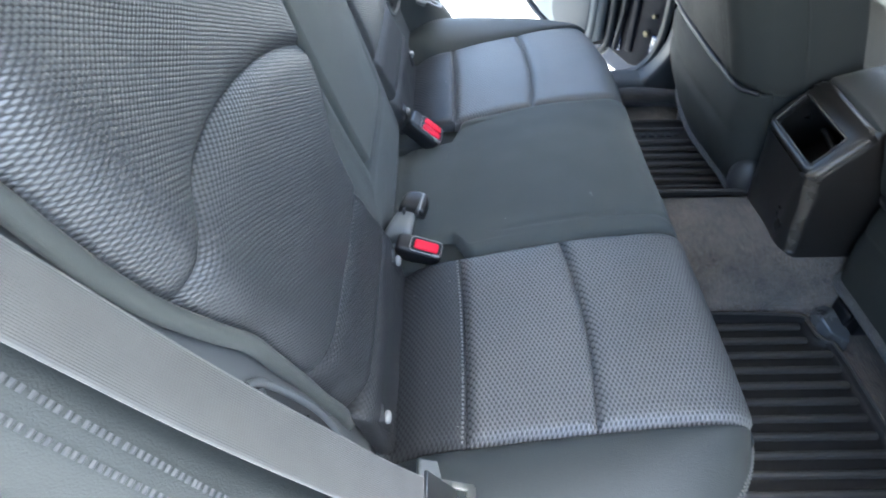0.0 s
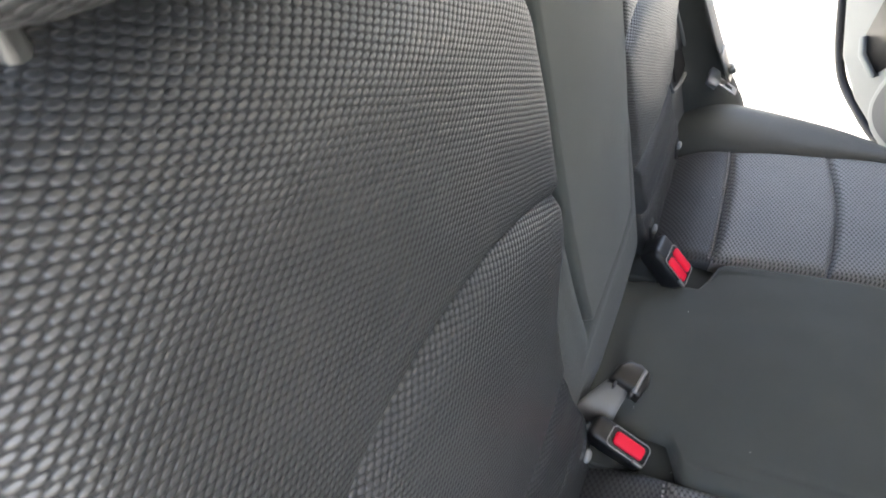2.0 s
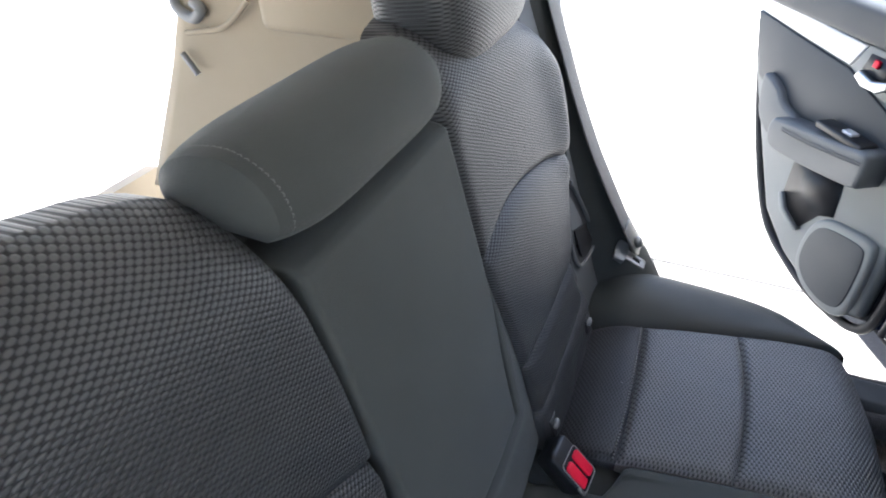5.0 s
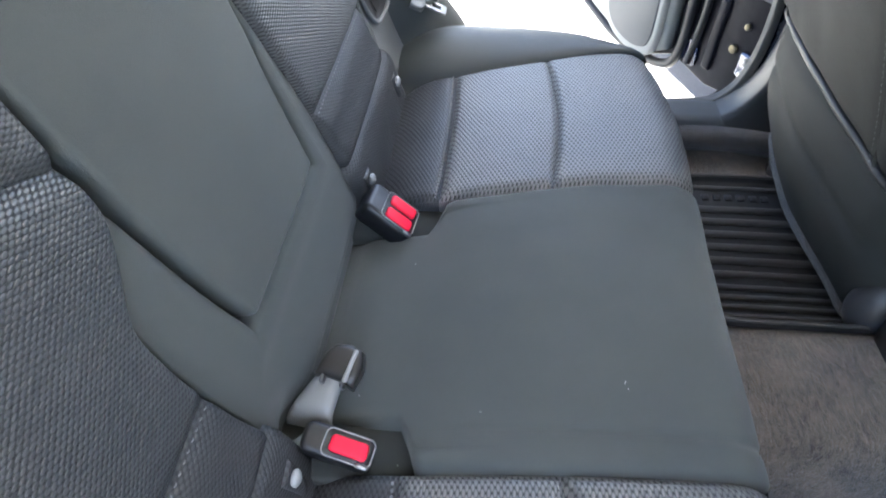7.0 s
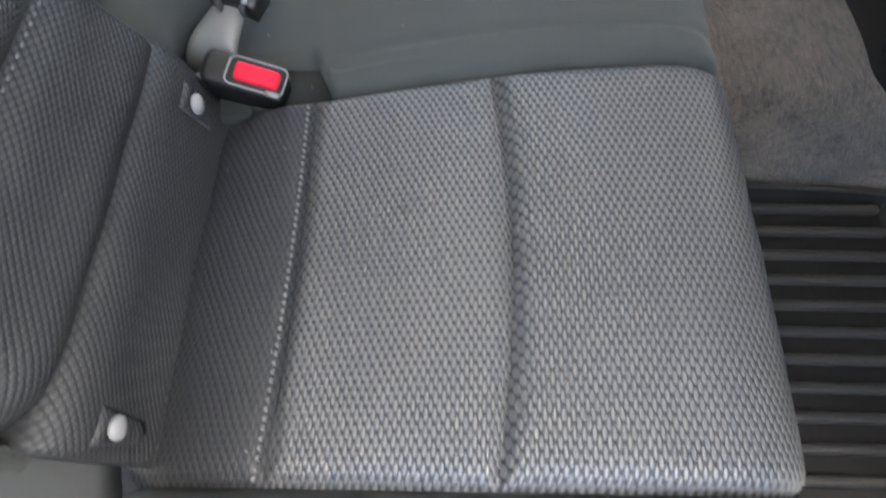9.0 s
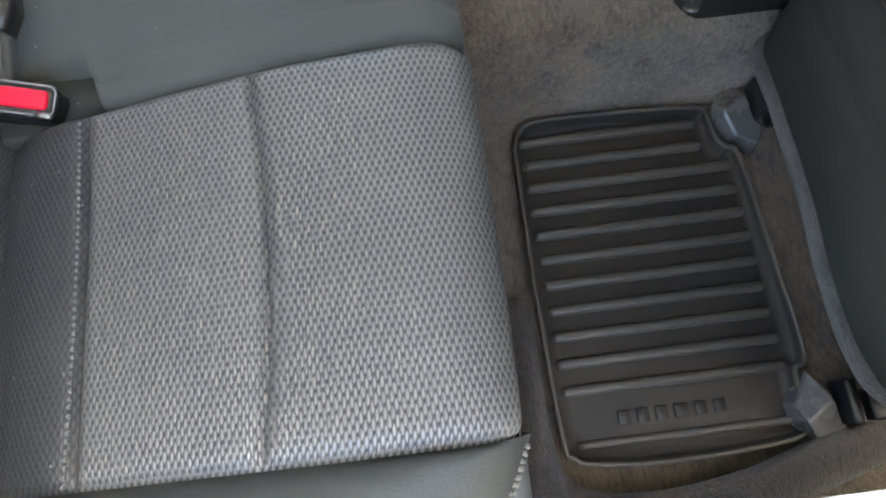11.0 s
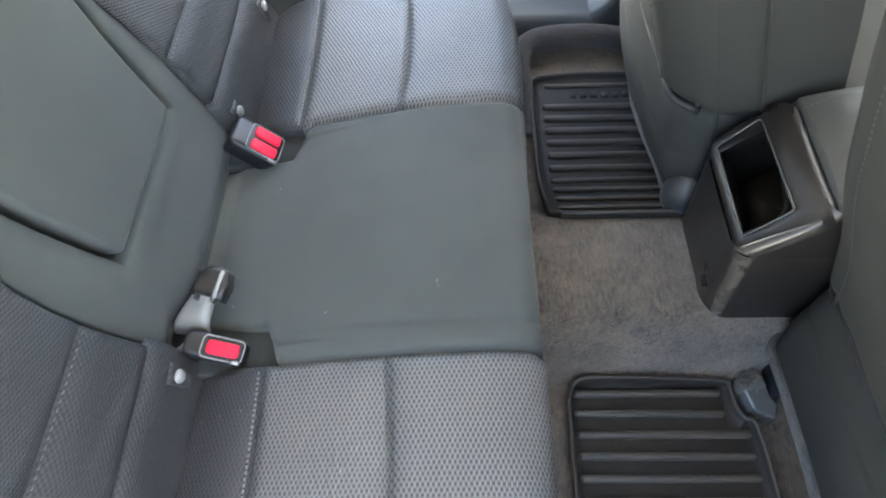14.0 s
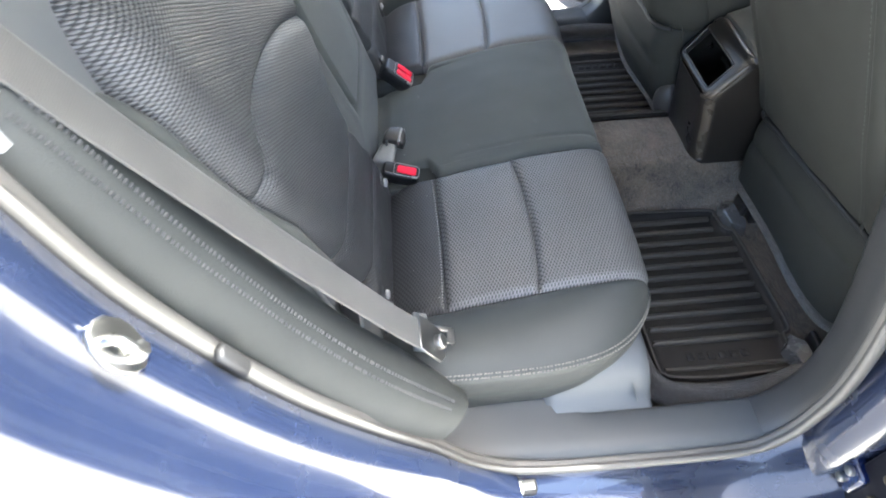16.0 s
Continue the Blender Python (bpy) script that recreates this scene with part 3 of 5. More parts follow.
bench_root = empty("rear_bench_cushion", "grey cloth rear bench cushion with mesh seat panels", "seat cushion", at=(0.2, 0, 0.2))
bow = lambda y0, y1, c, amt: (lambda y: c + amt * (1 - ((2 * y - y0 - y1) / (y1 - y0)) ** 2))
for sgn in (-1, 1):
    ya, yb = (-0.49, -0.184) if sgn < 0 else (0.184, 0.482)
    s1f = bow(ya, yb, SEAM1, 0.004)
    s2f = bow(ya, yb, SEAM2, 0.012)
    # same mesh as the panels ahead, its colour darkened for the shade here
    bench_panel("rear_seat_panel", const(-0.04), s1f, const(ya), const(yb), M_MESH_SHADED, bench_root, 0.003)
    bench_panel("middle_seat_panel", s1f, s2f, const(ya), const(yb), M_MESH, bench_root, 0.004)
    bench_panel("front_seat_panel", s2f, const(0.46), const(ya), const(yb), M_MESH, bench_root, 0.004, nu=34)
notch = lambda s: 0.133 if s < 0.105 else (0.133 + 0.051 * min((s - 0.105) / 0.02, 1.0))
bench_panel("centre_seat_panel", const(-0.04), const(0.46), lambda s: -notch(s), lambda s: notch(s), M_CLOTH, bench_root, 0.009, nu=70, nv=150, depth=0.01)


def bench_apron(u, v):
    y = lerp(-0.5, 0.5, v)
    s = lerp(0.455, S_END, u)
    x, z = bench(s, y)
    return (x - 0.004, y, z)


sheet("front_apron", bench_apron, 10, 40, M_CLOTH, bench_root)


def bolster(sgn):
    yin = 0.49 if sgn < 0 else 0.482
    out = smooth_path([(-0.04, 0.58, 0.345), (0.03, 0.612, 0.37), (0.11, 0.622, 0.378), (0.25, 0.618, 0.374), (0.337, 0.602, 0.371), (0.39, 0.573, 0.367), (0.425, 0.533, 0.362), (0.447, 0.489, 0.355)], 60)
    if sgn > 0:
        out = [Vector((0.25 + (p.x - 0.25) * 0.87 if p.x > 0.25 else p.x, p.y, p.z)) for p in out]
    def edge(u):
        i = u * 59
        k = min(int(i), 58)
        return out[k].lerp(out[k + 1], i - k)
    def f(u, v):
        o = edge(u)
        s = lerp(-0.04, 0.438, u)
        x0, z0 = bench(s, yin)
        p0 = Vector((x0, yin, z0 - 0.008))
        if v <= 0.7:
            t = v / 0.7
            p = p0.lerp(o, t)
            p.z += 0.03 * math.sin(math.pi * t ** 0.95) ** 0.8 * (1 - 0.1 * u)
            p.z -= 0.004 * soft(t * 0.12)
        else:
            t = (v - 0.7) / 0.3
            d = Vector((o.x - 0.2, o.y - 0.45, 0)).normalized()
            p = o + d * (0.006 * math.sin(math.pi * min(t * 1.6, 1)) - 0.03 * t) + Vector((0, 0, -0.16 * t))
        p.y *= sgn
        return p
    sheet("side_bolster", f, 50, 34, M_VINYL, bench_root, "smooth grey leatherette side bolster")
    for v in (0.664, 0.69):
        pts = [Vector(f(k / 40, v)) + Vector((0.0, 0.0006 * sgn, 0.0012)) for k in range(3, 40)]
        stitches("double_stitching", pts, M_STITCHB, bench_root, "pale double stitching", pitch=0.0056, length=0.0038, width=0.0024, up=(0.15, 0.5 * sgn, 1), lift=0.0008)


bolster(-1)
bolster(1)
nest(bench_root, [("double_stitching", "side_bolster")])
for s_, ya_, yb_ in ((-1, 0.128, 0.19), (1, 0.128, 0.19)):
    lo_, hi_ = sorted((s_ * ya_, s_ * yb_))
    part("buckle_pocket", box_bm(-0.03, 0.124, lo_, hi_, 0.325, 0.3435, 0.006, 2), M_FSEAT, bench_root, "black buckle pocket liner")
# foam base under the covers
part("cushion_base", box_bm(-0.06, 0.375, -0.53, 0.53, 0.19, 0.305, 0.02), M_BLACK, bench_root)

# ---------------- rear backrest ----------------
def sb_x(z):
    return 0.01 - 0.2727 * (z - 0.36)


Z_TOP = {1: table([(0.0, 0.87), (0.152, 0.905), (0.175, 0.93), (0.21, 0.942), (0.3, 0.94), (0.40, 0.92), (0.47, 0.893), (0.53, 0.855), (0.575, 0.80)]),
         -1: table([(0.0, 0.86), (0.11, 0.892), (0.13, 0.916), (0.16, 0.932), (0.2, 0.942), (0.3, 0.96), (0.40, 0.965), (0.47, 0.955), (0.53, 0.93), (0.575, 0.88)])}


Y_OUT = table([(0.33, 0.472), (0.40, 0.475), (0.50, 0.484), (0.57, 0.50), (0.61, 0.51), (0.66, 0.533), (0.71, 0.552), (0.78, 0.565), (0.84, 0.568), (0.98, 0.56)])


def y_in_near(z):
    return table([(0.33, 0.172), (0.41, 0.174), (0.49, 0.179), (0.55, 0.18), (0.59, 0.172), (0.62, 0.146), (0.645, 0.126), (0.69, 0.119), (0.95, 0.119)])(z)


def y_in_far(z):
    return table([(0.33, 0.185), (0.42, 0.183), (0.55, 0.176), (0.64, 0.158), (0.70, 0.152), (0.95, 0.154)])(z)


ARCS = {-1: table([(0.10, 0.674), (0.14, 0.692), (0.21, 0.72), (0.30, 0.742), (0.39, 0.750), (0.45, 0.744), (0.50, 0.728), (0.54, 0.705), (0.6, 0.66)]),
        1: table([(0.14, 0.684), (0.18, 0.699), (0.237, 0.713), (0.32, 0.712), (0.40, 0.697), (0.47, 0.678), (0.55, 0.65)])}


def back_surface(y, z, e_out, sgn):
    """x of the backrest at (|y|, z): flat with a rounded outer side and a rounded top."""
    x = sb_x(z)
    R = 0.055
    if e_out < R:
        q = (R - e_out) / R
        x -= R * (1 - math.sqrt(max(0.0, 1 - q * q))) * 0.9
    et = Z_TOP[sgn](y) - z
    R = 0.075
    if et < R:
        q = min((R - et) / R, 1.0)
        x -= R * (1 - math.sqrt(max(0.0, 1 - q * q)))
    x += 0.007 * math.exp(-((z - 0.432) / 0.02) ** 2)
    x += 0.014 * math.exp(-((y - 0.52) / 0.05) ** 2) * math.exp(-((z - 0.70) / 0.18) ** 2)
    return x


def back_panel(name, sgn, yin, z0, z1, material, parent, label="", nu=30, nv=44, crown=0.004, depth=0.009, top=False, yout=None):
    yout = yout or Y_OUT
    def f(u, v):
        y, z = 0.3, 0.5
        for _ in range(4):
            z = lerp(z0(y), z1(y), u)
            y = lerp(yin(z), yout(z), v)
        lz, ly = z1(y) - z0(y), yout(z) - yin(z)
        e = min(u * lz, v * ly + 0.006, 9.0 if top else (1 - u) * lz)
        x = back_surface(y, z, (1 - v) * ly, sgn)
        x += crown * math.sin(math.pi * v) * math.sin(math.pi * u) ** 0.5 - depth * soft(e, 0.01) - 0.022 * soft(v * ly, 0.0026) + 0.001 * noise.noise(Vector((y * 16, z * 16, 7)))
        return (x, y * sgn, z)
    return sheet(name, f, nu, nv, material, parent, label, thick=0.03, inward=(-1, 0, -0.1), us=edge_params(nu), vs=edge_params(nv))


for sgn, yin in ((-1, y_in_near), (1, y_in_far)):
    root = empty("seat_with_backrest", "grey cloth rear backrest with an arched mesh panel", "seat backrest", group="rear backrests", at=(-0.08, 0.33 * sgn, 0.36))
    arc = ARCS[sgn]
    back_panel("lower_strip", sgn, yin, const(0.412), const(0.50), M_MESHB_SHADED, root, nu=18)
    back_panel("lumbar_panel", sgn, yin, const(0.50), arc, M_MESHB, root, crown=0.011, depth=0.008, nu=44)
    back_panel("upper_panel", sgn, yin, arc, lambda y, sgn=sgn: Z_TOP[sgn](y) - 0.001, M_MESHB, root, top=True, nu=40)

    # strip of the same cloth, coloured for shade, that turns over from under the backrest down into the crease
    def foot(u, v, sgn=sgn, yin=yin):
        y = lerp(yin(0.38) - 0.006, 0.478, v)
        q = smooth_path([(-0.03, 0, 0.414), (-0.014, 0, 0.417), (0.0, 0, 0.410), (0.008, 0, 0.394), (0.0125, 0, 0.372), (0.018, 0, 0.35), (0.026, 0, 0.322)], 30)[round(u * 29)]
        w = 0.0018 * noise.noise(Vector((y * 20, u * 3, 2.0)))
        return (q.x + w - 0.004 * soft(min(v, 1 - v) * 0.29, 0.01), y * sgn, q.z + w)
    sheet("foot_strip", foot, 30, 40, M_MESHB_SHADED, root, "turned-over cloth strip at the backrest's foot", thick=0.02, inward=(-1, 0, 0))

    pts = []
    for i in range(34):
        z = lerp(0.40, Z_TOP[sgn](0.5) - 0.03, i / 33)
        pts.append((back_surface(Y_OUT(z), z, 0.012, sgn) - 0.008, (Y_OUT(z) + 0.004) * sgn, z))
    def board(u, v, sgn=sgn):
        z = lerp(0.33, Z_TOP[sgn](0.3) - 0.035, u)
        return (sb_x(z) - 0.075 - 0.01 * u, sgn * lerp(0.165, min(Y_OUT(z), 0.53), v), z)
    sheet("back_board", board, 14, 10, M_PLASTIC, root, "dark rear board of the backrest", thick=0.04, inward=(1, 0, 0))
    sweep("outer_roll", pts, circle(0.0085, 12), M_CLOTH, root, "plain padded cloth edge roll", n=80, up=(0, 1, 0))

    stitches("seam_thread", [(back_surface(lerp(0.19, 0.46, i / 20), 0.50, 0.3, sgn) - 0.0035, sgn * lerp(0.19, 0.46, i / 20), 0.4985) for i in range(21)], M_STITCHP, root, "pale seam stitches", pitch=0.0085, length=0.0036, width=0.0012, up=(1, 0, 0.3))

# centre part with the folded armrest
centre = empty("centre_seat_with_armrest", "plain grey cloth centre backrest with folded armrest", "seat backrest", at=(-0.08, 0.02, 0.36))


ARM_Z = 0.479
ARM_IN = table([(0.48, -0.0965), (0.52, -0.104), (0.6, -0.113), (0.66, -0.116), (0.87, -0.1165)])
ARM_OUT = table([(0.475, 0.12), (0.58, 0.13), (0.64, 0.141), (0.69, 0.1455), (0.75, 0.147), (0.87, 0.149)])


def armrest_gap(y, z):
    """Distance outside the armrest's outline, negative within it."""
    return max(ARM_IN(z) - y, y - ARM_OUT(z), ARM_Z - z, z - 0.9)


def centre_panel(name, y0, y1, z0, z1, material, proud, crown, label="", nu=26, nv=22, r=0.012, depth=0.006, us=None):
    def f(u, v):
        z = lerp(z0, z1, u)
        a, b = y0(z), y1(z)
        y = lerp(a, b, v)
        e = min(u * (z1 - z0), (1 - u) * (z1 - z0), v * (b - a), (1 - v) * (b - a))
        x = sb_x(z) + proud + crown * math.sin(math.pi * v) * math.sin(math.pi * u) ** 0.4 - depth * soft(e, r)
        if name == "centre_cover":
            g = armrest_gap(y, z)
            x -= 0.05 / (1 + math.exp(min(max((g - 0.004) / 0.0012, -40), 40)))
            x += 0.003 * math.exp(-((g - 0.022) / 0.014) ** 2)
            x -= 0.008 * soft(max(z - 0.352, 0.0), 0.010) + 0.022 * math.exp(-((y + 0.137) / 0.034) ** 2 - ((z - 0.355) / 0.036) ** 2)
        x += 0.0012 * noise.noise(Vector((y * 9, z * 7, 5.0)))
        return (x, y, z)
    return sheet(name, f, nu, nv, material, centre, label, thick=0.07, inward=(-1, 0, -0.1), us=us or edge_params(nu), vs=edge_params(nv) if us is None else [k / (nv - 1) for k in range(nv)])


centre_panel("centre_cover", lambda z: -y_in_near(z), lambda z: y_in_far(z), 0.335, 0.868, M_CLOTH, -0.006, 0.0, depth=0.004, nu=170, nv=120, us=[k / 169 for k in range(170)])
centre_panel("armrest", ARM_IN, ARM_OUT, ARM_Z, 0.866, M_CLOTH, 0.0, 0.006, "folded plain cloth armrest", depth=0.045, r=0.0024, nu=60, nv=60)


def saddle_rest():
    """The low centre head restraint that straddles the backrest's top."""
    root = empty("head_restraint", "low plain cloth centre head restraint with stitched side", "head restraint", group="rear head restraints", at=(-0.17, 0.0, 0.9))
    def f(u, v):
        # u round the section in the x-z plane, v across
        y = lerp(-0.114, 0.15, v)
        k = (abs(2 * v - 1)) ** 5
        prof = smooth_path([(-0.138, 0, 0.876), (-0.122, 0, 0.890), (-0.122, 0, 0.912), (-0.136, 0, 0.935), (-0.168, 0, 0.950), (-0.208, 0, 0.946), (-0.238, 0, 0.928), (-0.246, 0, 0.90), (-0.23, 0, 0.865)], 40)
        p = prof[min(int(round(u * 39)), 39)]
        c = Vector((-0.19, 0, 0.915))
        q = c + (p - c) * (1 - 0.22 * k)
        return (q.x, y, q.z)
    sheet("pad", f, 40, 30, M_CLOTH, root)
    for sgn in (-1, 1):
        vs = []
        for i in range(40):
            vs.append(f(i / 39, 0 if sgn < 0 else 1))
        c = Vector((-0.19, -0.132 if sgn < 0 else 0.158, 0.915))
        verts = [Vector(p) for p in vs] + [Vector(p).lerp(c, 0.5) + Vector((0, 0.006 * sgn, 0)) for p in vs] + [c]
        faces = [(i, i + 1, 41 + i, 40 + i) for i in range(39)] + [(40 + i, 41 + i, 80) for i in range(39)]
        mesh_ob("end_cap", verts, faces, M_CLOTH, root)
        stitches("double_stitching", [Vector(p) + Vector((0.0015, 0, 0.0015)) for p in [f(i / 39, 0.03 if sgn < 0 else 0.97) for i in range(2, 34)]], M_STITCH, root, "pale stitching", pitch=0.0052, length=0.0038, width=0.0014, up=(1, 0, 0.6))

    nest(root, [("double_stitching", "end_cap")])


saddle_rest()


def head_restraint(yc, zb, label):
    root = empty("head_restraint", label, "head restraint", group="rear head restraints", at=(-0.2, yc, zb))
    N, Mv = 48, 36
    def f(u, v):
        a = 2 * math.pi * u
        b = math.pi * (v - 0.5)
        ce = lambda w, m: math.copysign(abs(w) ** m, w)
        x = -0.195 + 0.065 * ce(math.cos(b), 0.5) * ce(math.cos(a), 0.55)
        y = yc + 0.132 * ce(math.cos(b), 0.45) * ce(math.sin(a), 0.5)
        z = zb + 0.095 + 0.095 * ce(math.sin(b), 0.55)
        return (x - 0.1 * (z - zb - 0.095), y, z)
    sheet("pad", f, N, Mv, M_MESHB, root)
    for o in (-0.07, 0.07):
        sweep("post", [(-0.2, yc + o, zb + 0.03), (-0.19, yc + o, zb - 0.1)], circle(0.006, 10), M_METAL, root, "chrome post", up=(1, 0, 0), n=3)
        part("guide_collar", box_bm(-0.212, -0.186, yc + o - 0.011, yc + o + 0.011, zb - 0.04, zb - 0.02, 0.004, 2), M_SATIN, root, "dark plastic guide collar")
    nest(root, [("guide_collar", "post")])
    return root


head_restraint(-0.362, 0.972, "grey mesh cloth outer head restraint raised on steel posts")
head_restraint(0.33, 0.882, "grey mesh cloth outer head restraint pushed down on the backrest")


def carpet_curb(s, n):
    ob = sweep("carpet_curb_%d" % n, [mir(s, p) for p in [(0.47, -0.36, 0.12), (0.468, -0.44, 0.145), (0.468, -0.52, 0.158), (0.484, -0.566, 0.164), (0.525, -0.588, 0.166), (0.60, -0.594, 0.166), (0.69, -0.583, 0.165), (0.765, -0.565, 0.16), (0.85, -0.55, 0.135)]], circle(0.024, 14), M_CURB, label="fuzzy charcoal carpet edge along the sill", n=50)
    tagged(ob, category="carpet", kind="structure")


carpet_curb(-1, 1)
carpet_curb(1, 2)


def shell_wall(name, pts, wall_depth, label, category, material):
    """A closing panel of the car: a quad with thickness."""
    p = [Vector(q) for q in pts]
    nn = (p[1] - p[0]).cross(p[3] - p[0]).normalized() * wall_depth
    verts = p + [q + nn for q in p]
    ob = mesh_ob(name, verts, [(3, 2, 1, 0), (4, 5, 6, 7), (0, 1, 5, 4), (1, 2, 6, 5), (2, 3, 7, 6), (3, 0, 4, 7)], material, label=label, smooth=False)
    tagged(ob, category=category, kind="structure")


for s_, n_ in ((-1, 1), (1, 2)):
    shell_wall("front_door_%d" % n_, [(0.87, 0.70 * s_, 0.12), (1.75, 0.70 * s_, 0.12), (1.75, 0.70 * s_, 0.86), (0.87, 0.68 * s_, 0.86)], 0.05, "closed front door with dark inner trim", "car door", M_PLASTIC)
shell_wall("dashboard", [(1.55, -0.70, 0.1), (1.55, 0.70, 0.1), (1.45, 0.70, 0.86), (1.45, -0.70, 0.86)], 0.25, "black dashboard closing the cabin's front", "dashboard", M_PLASTIC)
shell_wall("quarter_panel", [(-1.3, -0.70, -0.1), (-0.34, -0.70, -0.1), (-0.34, -0.69, 0.95), (-1.3, -0.68, 0.95)], 0.04, "dark blue rear quarter panel", "body panel", M_PAINT)
shell_wall("tailgate", [(-1.3, -0.70, 0.1), (-1.3, 0.70, 0.1), (-1.33, 0.70, 0.3), (-1.33, -0.70, 0.3)], 0.05, "closed tailgate with ivory inner trim", "tailgate", M_BEIGE)

# ---------------- console, mats, front seats ----------------
def build_console():
    root = empty("centre_console", "dark plastic centre console end with an open bin", "centre console", at=(0.72, 0.015, 0.247))
    # section outlines from low to high: rear x, half width
    def ring(z, xr, y0, y1, r=0.026):
        arc = lambda cx, cy, a0, a1: [(cx + r * math.cos(radians(lerp(a0, a1, k / 6))), cy + r * math.sin(radians(lerp(a0, a1, k / 6))), z) for k in range(7)]
        return [(1.3, y0, z)] + arc(xr + r, y0 + r, 270, 180) + arc(xr + r, y1 - r, 180, 90) + [(1.3, y1, z)]
    rows = [ring(0.235, 0.692, -0.076, 0.11, 0.034), ring(0.25, 0.688, -0.075, 0.108, 0.034), ring(0.30, 0.682, -0.073, 0.105, 0.034), ring(0.36, 0.676, -0.071, 0.102, 0.032), ring(0.395, 0.672, -0.07, 0.1, 0.028), ring(0.409, 0.671, -0.07, 0.1, 0.026)]
    verts = [p for r in rows for p in r]
    mesh_ob("console_body", verts, rows_faces(len(rows), 16), M_CONS, root)
    # sloping head with the bin
    O = [Vector(p) for p in [(0.671, -0.070, 0.412), (0.671, 0.1, 0.412), (0.741, 0.103, 0.497), (0.741, -0.073, 0.497)]]
    I = [Vector(p) for p in [(0.679, -0.05, 0.4235), (0.679, 0.086, 0.4235), (0.717, 0.0915, 0.4705), (0.7185, -0.045, 0.4715)]]
    J = [Vector(p) for p in [(0.735, -0.044, 0.345), (0.735, 0.078, 0.345), (0.785, 0.082, 0.405), (0.785, -0.04, 0.405)]]
    up = Vector((-0.77, 0, 0.64))

    def rounded(q, r, k=5):
        """The corners of a quad, rounded."""
        out = []
        for i in range(4):
            p, c0, n0 = q[i - 1], q[i], q[(i + 1) % 4]
            a, b = c0 + (p - c0).normalized() * r, c0 + (n0 - c0).normalized() * r
            for t in range(k):
                t = t / (k - 1)
                out.append(a * (1 - t) ** 2 + c0 * 2 * t * (1 - t) + b * t * t)
        return out
    ro, ri, rj = rounded(O, 0.024), rounded(I, 0.006), rounded(J, 0.008)
    n = len(ro)
    mid_o = sum(ro, Vector()) / n
    rings = [[p - up * 0.014 + (p - mid_o) * 0.03 for p in ro], [p - up * 0.003 for p in ro], [a.lerp(b, 0.18) + up * 0.001 for a, b in zip(ro, ri)], [a.lerp(b, 0.8) + up * 0.001 for a, b in zip(ro, ri)], [a - up * 0.001 for a in ri]]
    mesh_ob("bin_frame", [p for r in rings for p in r], rows_faces(len(rings), n, closed_c=True), M_CONS, root, "satin black frame round the bin")
    rings = [[a - up * 0.0012 for a in ri], [a - up * 0.006 for a in ri], rj]
    mesh_ob("bin_liner", [p for r in rings for p in r], rows_faces(len(rings), n, closed_c=True) + [tuple(2 * n + i for i in range(n))], M_CONS, root, "deep black bin liner")
    sweep("bin_rim", [p + up * 0.0006 for p in ri + ri[:1]], circle(0.0016, 8), M_SATIN, root, "satin grey bin rim", raw=True, up=(-0.7, 0, 0.7))
    for yy, sg in ((-0.070, 1), (0.1, -1)):
        verts = []
        for k in range(5):
            z = lerp(0.405, 0.496, k / 4)
            xr, r = 0.6705 + max(z - 0.412, 0.0) * 0.8235, 0.025
            verts += [(1.3, yy - sg * 0.001, z)] + [(xr + r - r * math.sin(radians(15 * q)), yy + sg * (r - r * math.cos(radians(15 * q))), z) for q in range(7)]
        mesh_ob("console_side", verts, rows_faces(5, 8), M_CONS, root)
    # added band and strip that paint the sheen on the console's rounded edges
    band = [(0.7155, -0.0562, 0.245), (0.7075, -0.0537, 0.30), (0.7005, -0.052, 0.36), (0.6945, -0.0515, 0.395), (0.6925, -0.0518, 0.409)]
    sweep("corner_band", band, circle(0.0182, 28), M_SHEEN, root, "rounded console corner tinted bronze for its sheen", n=20, up=(1, 0, 0))
    strip = sweep("edge_strip", [(0.676, -0.055, 0.409), (0.681, -0.0635, 0.417), (0.69, -0.066, 0.428), (0.71, -0.0675, 0.4535), (0.735, -0.069, 0.485)], circle(0.0075, 14), M_SHEEN, root, "rounded console edge tinted bronze for its reflection", n=40, up=(0, 1, 0))
    for k in range(40):
        ringv = [strip.data.vertices[k * 14 + q] for q in range(14)]
        mid = sum((v.co for v in ringv), Vector()) / 14
        for v in ringv:
            v.co = mid + (v.co - mid) * (0.25 + 0.75 * math.sin(math.pi * min(max(k / 39, 0.02), 0.98)) ** 0.5)
    sweep("bin_ledge", [(0.728, -0.03, 0.395), (0.755, 0.0, 0.40), (0.765, 0.05, 0.405), (0.765, 0.075, 0.405)], circle(0.006, 8), M_CONS, root, "moulded ledge in the bin", n=20)
    def lid(u, v):
        x, y = lerp(0.752, 1.25, u), lerp(-0.064, 0.1, v)
        e = min(u * 0.5, v * 0.178, (1 - v) * 0.178)
        return (x, y, 0.545 - 0.03 * (1 - u) ** 6 - 0.02 * soft(e, 0.022) + 0.006 * math.sin(math.pi * v))
    sheet("lid", lid, 30, 24, M_LID, root, "padded leatherette armrest lid", thick=0.05, us=edge_params(30), vs=edge_params(24))
    stitches("lid_stitching", [Vector(lid(i / 20, 0.88)) for i in range(21)], M_STITCH, root, "pale stitching", pitch=0.006, length=0.004, width=0.0014)
    nest(root, [("corner_band", "console_body"), ("bin_rim", "bin_frame"), ("bin_ledge", "bin_liner"), ("lid_stitching", "lid")])


build_console()


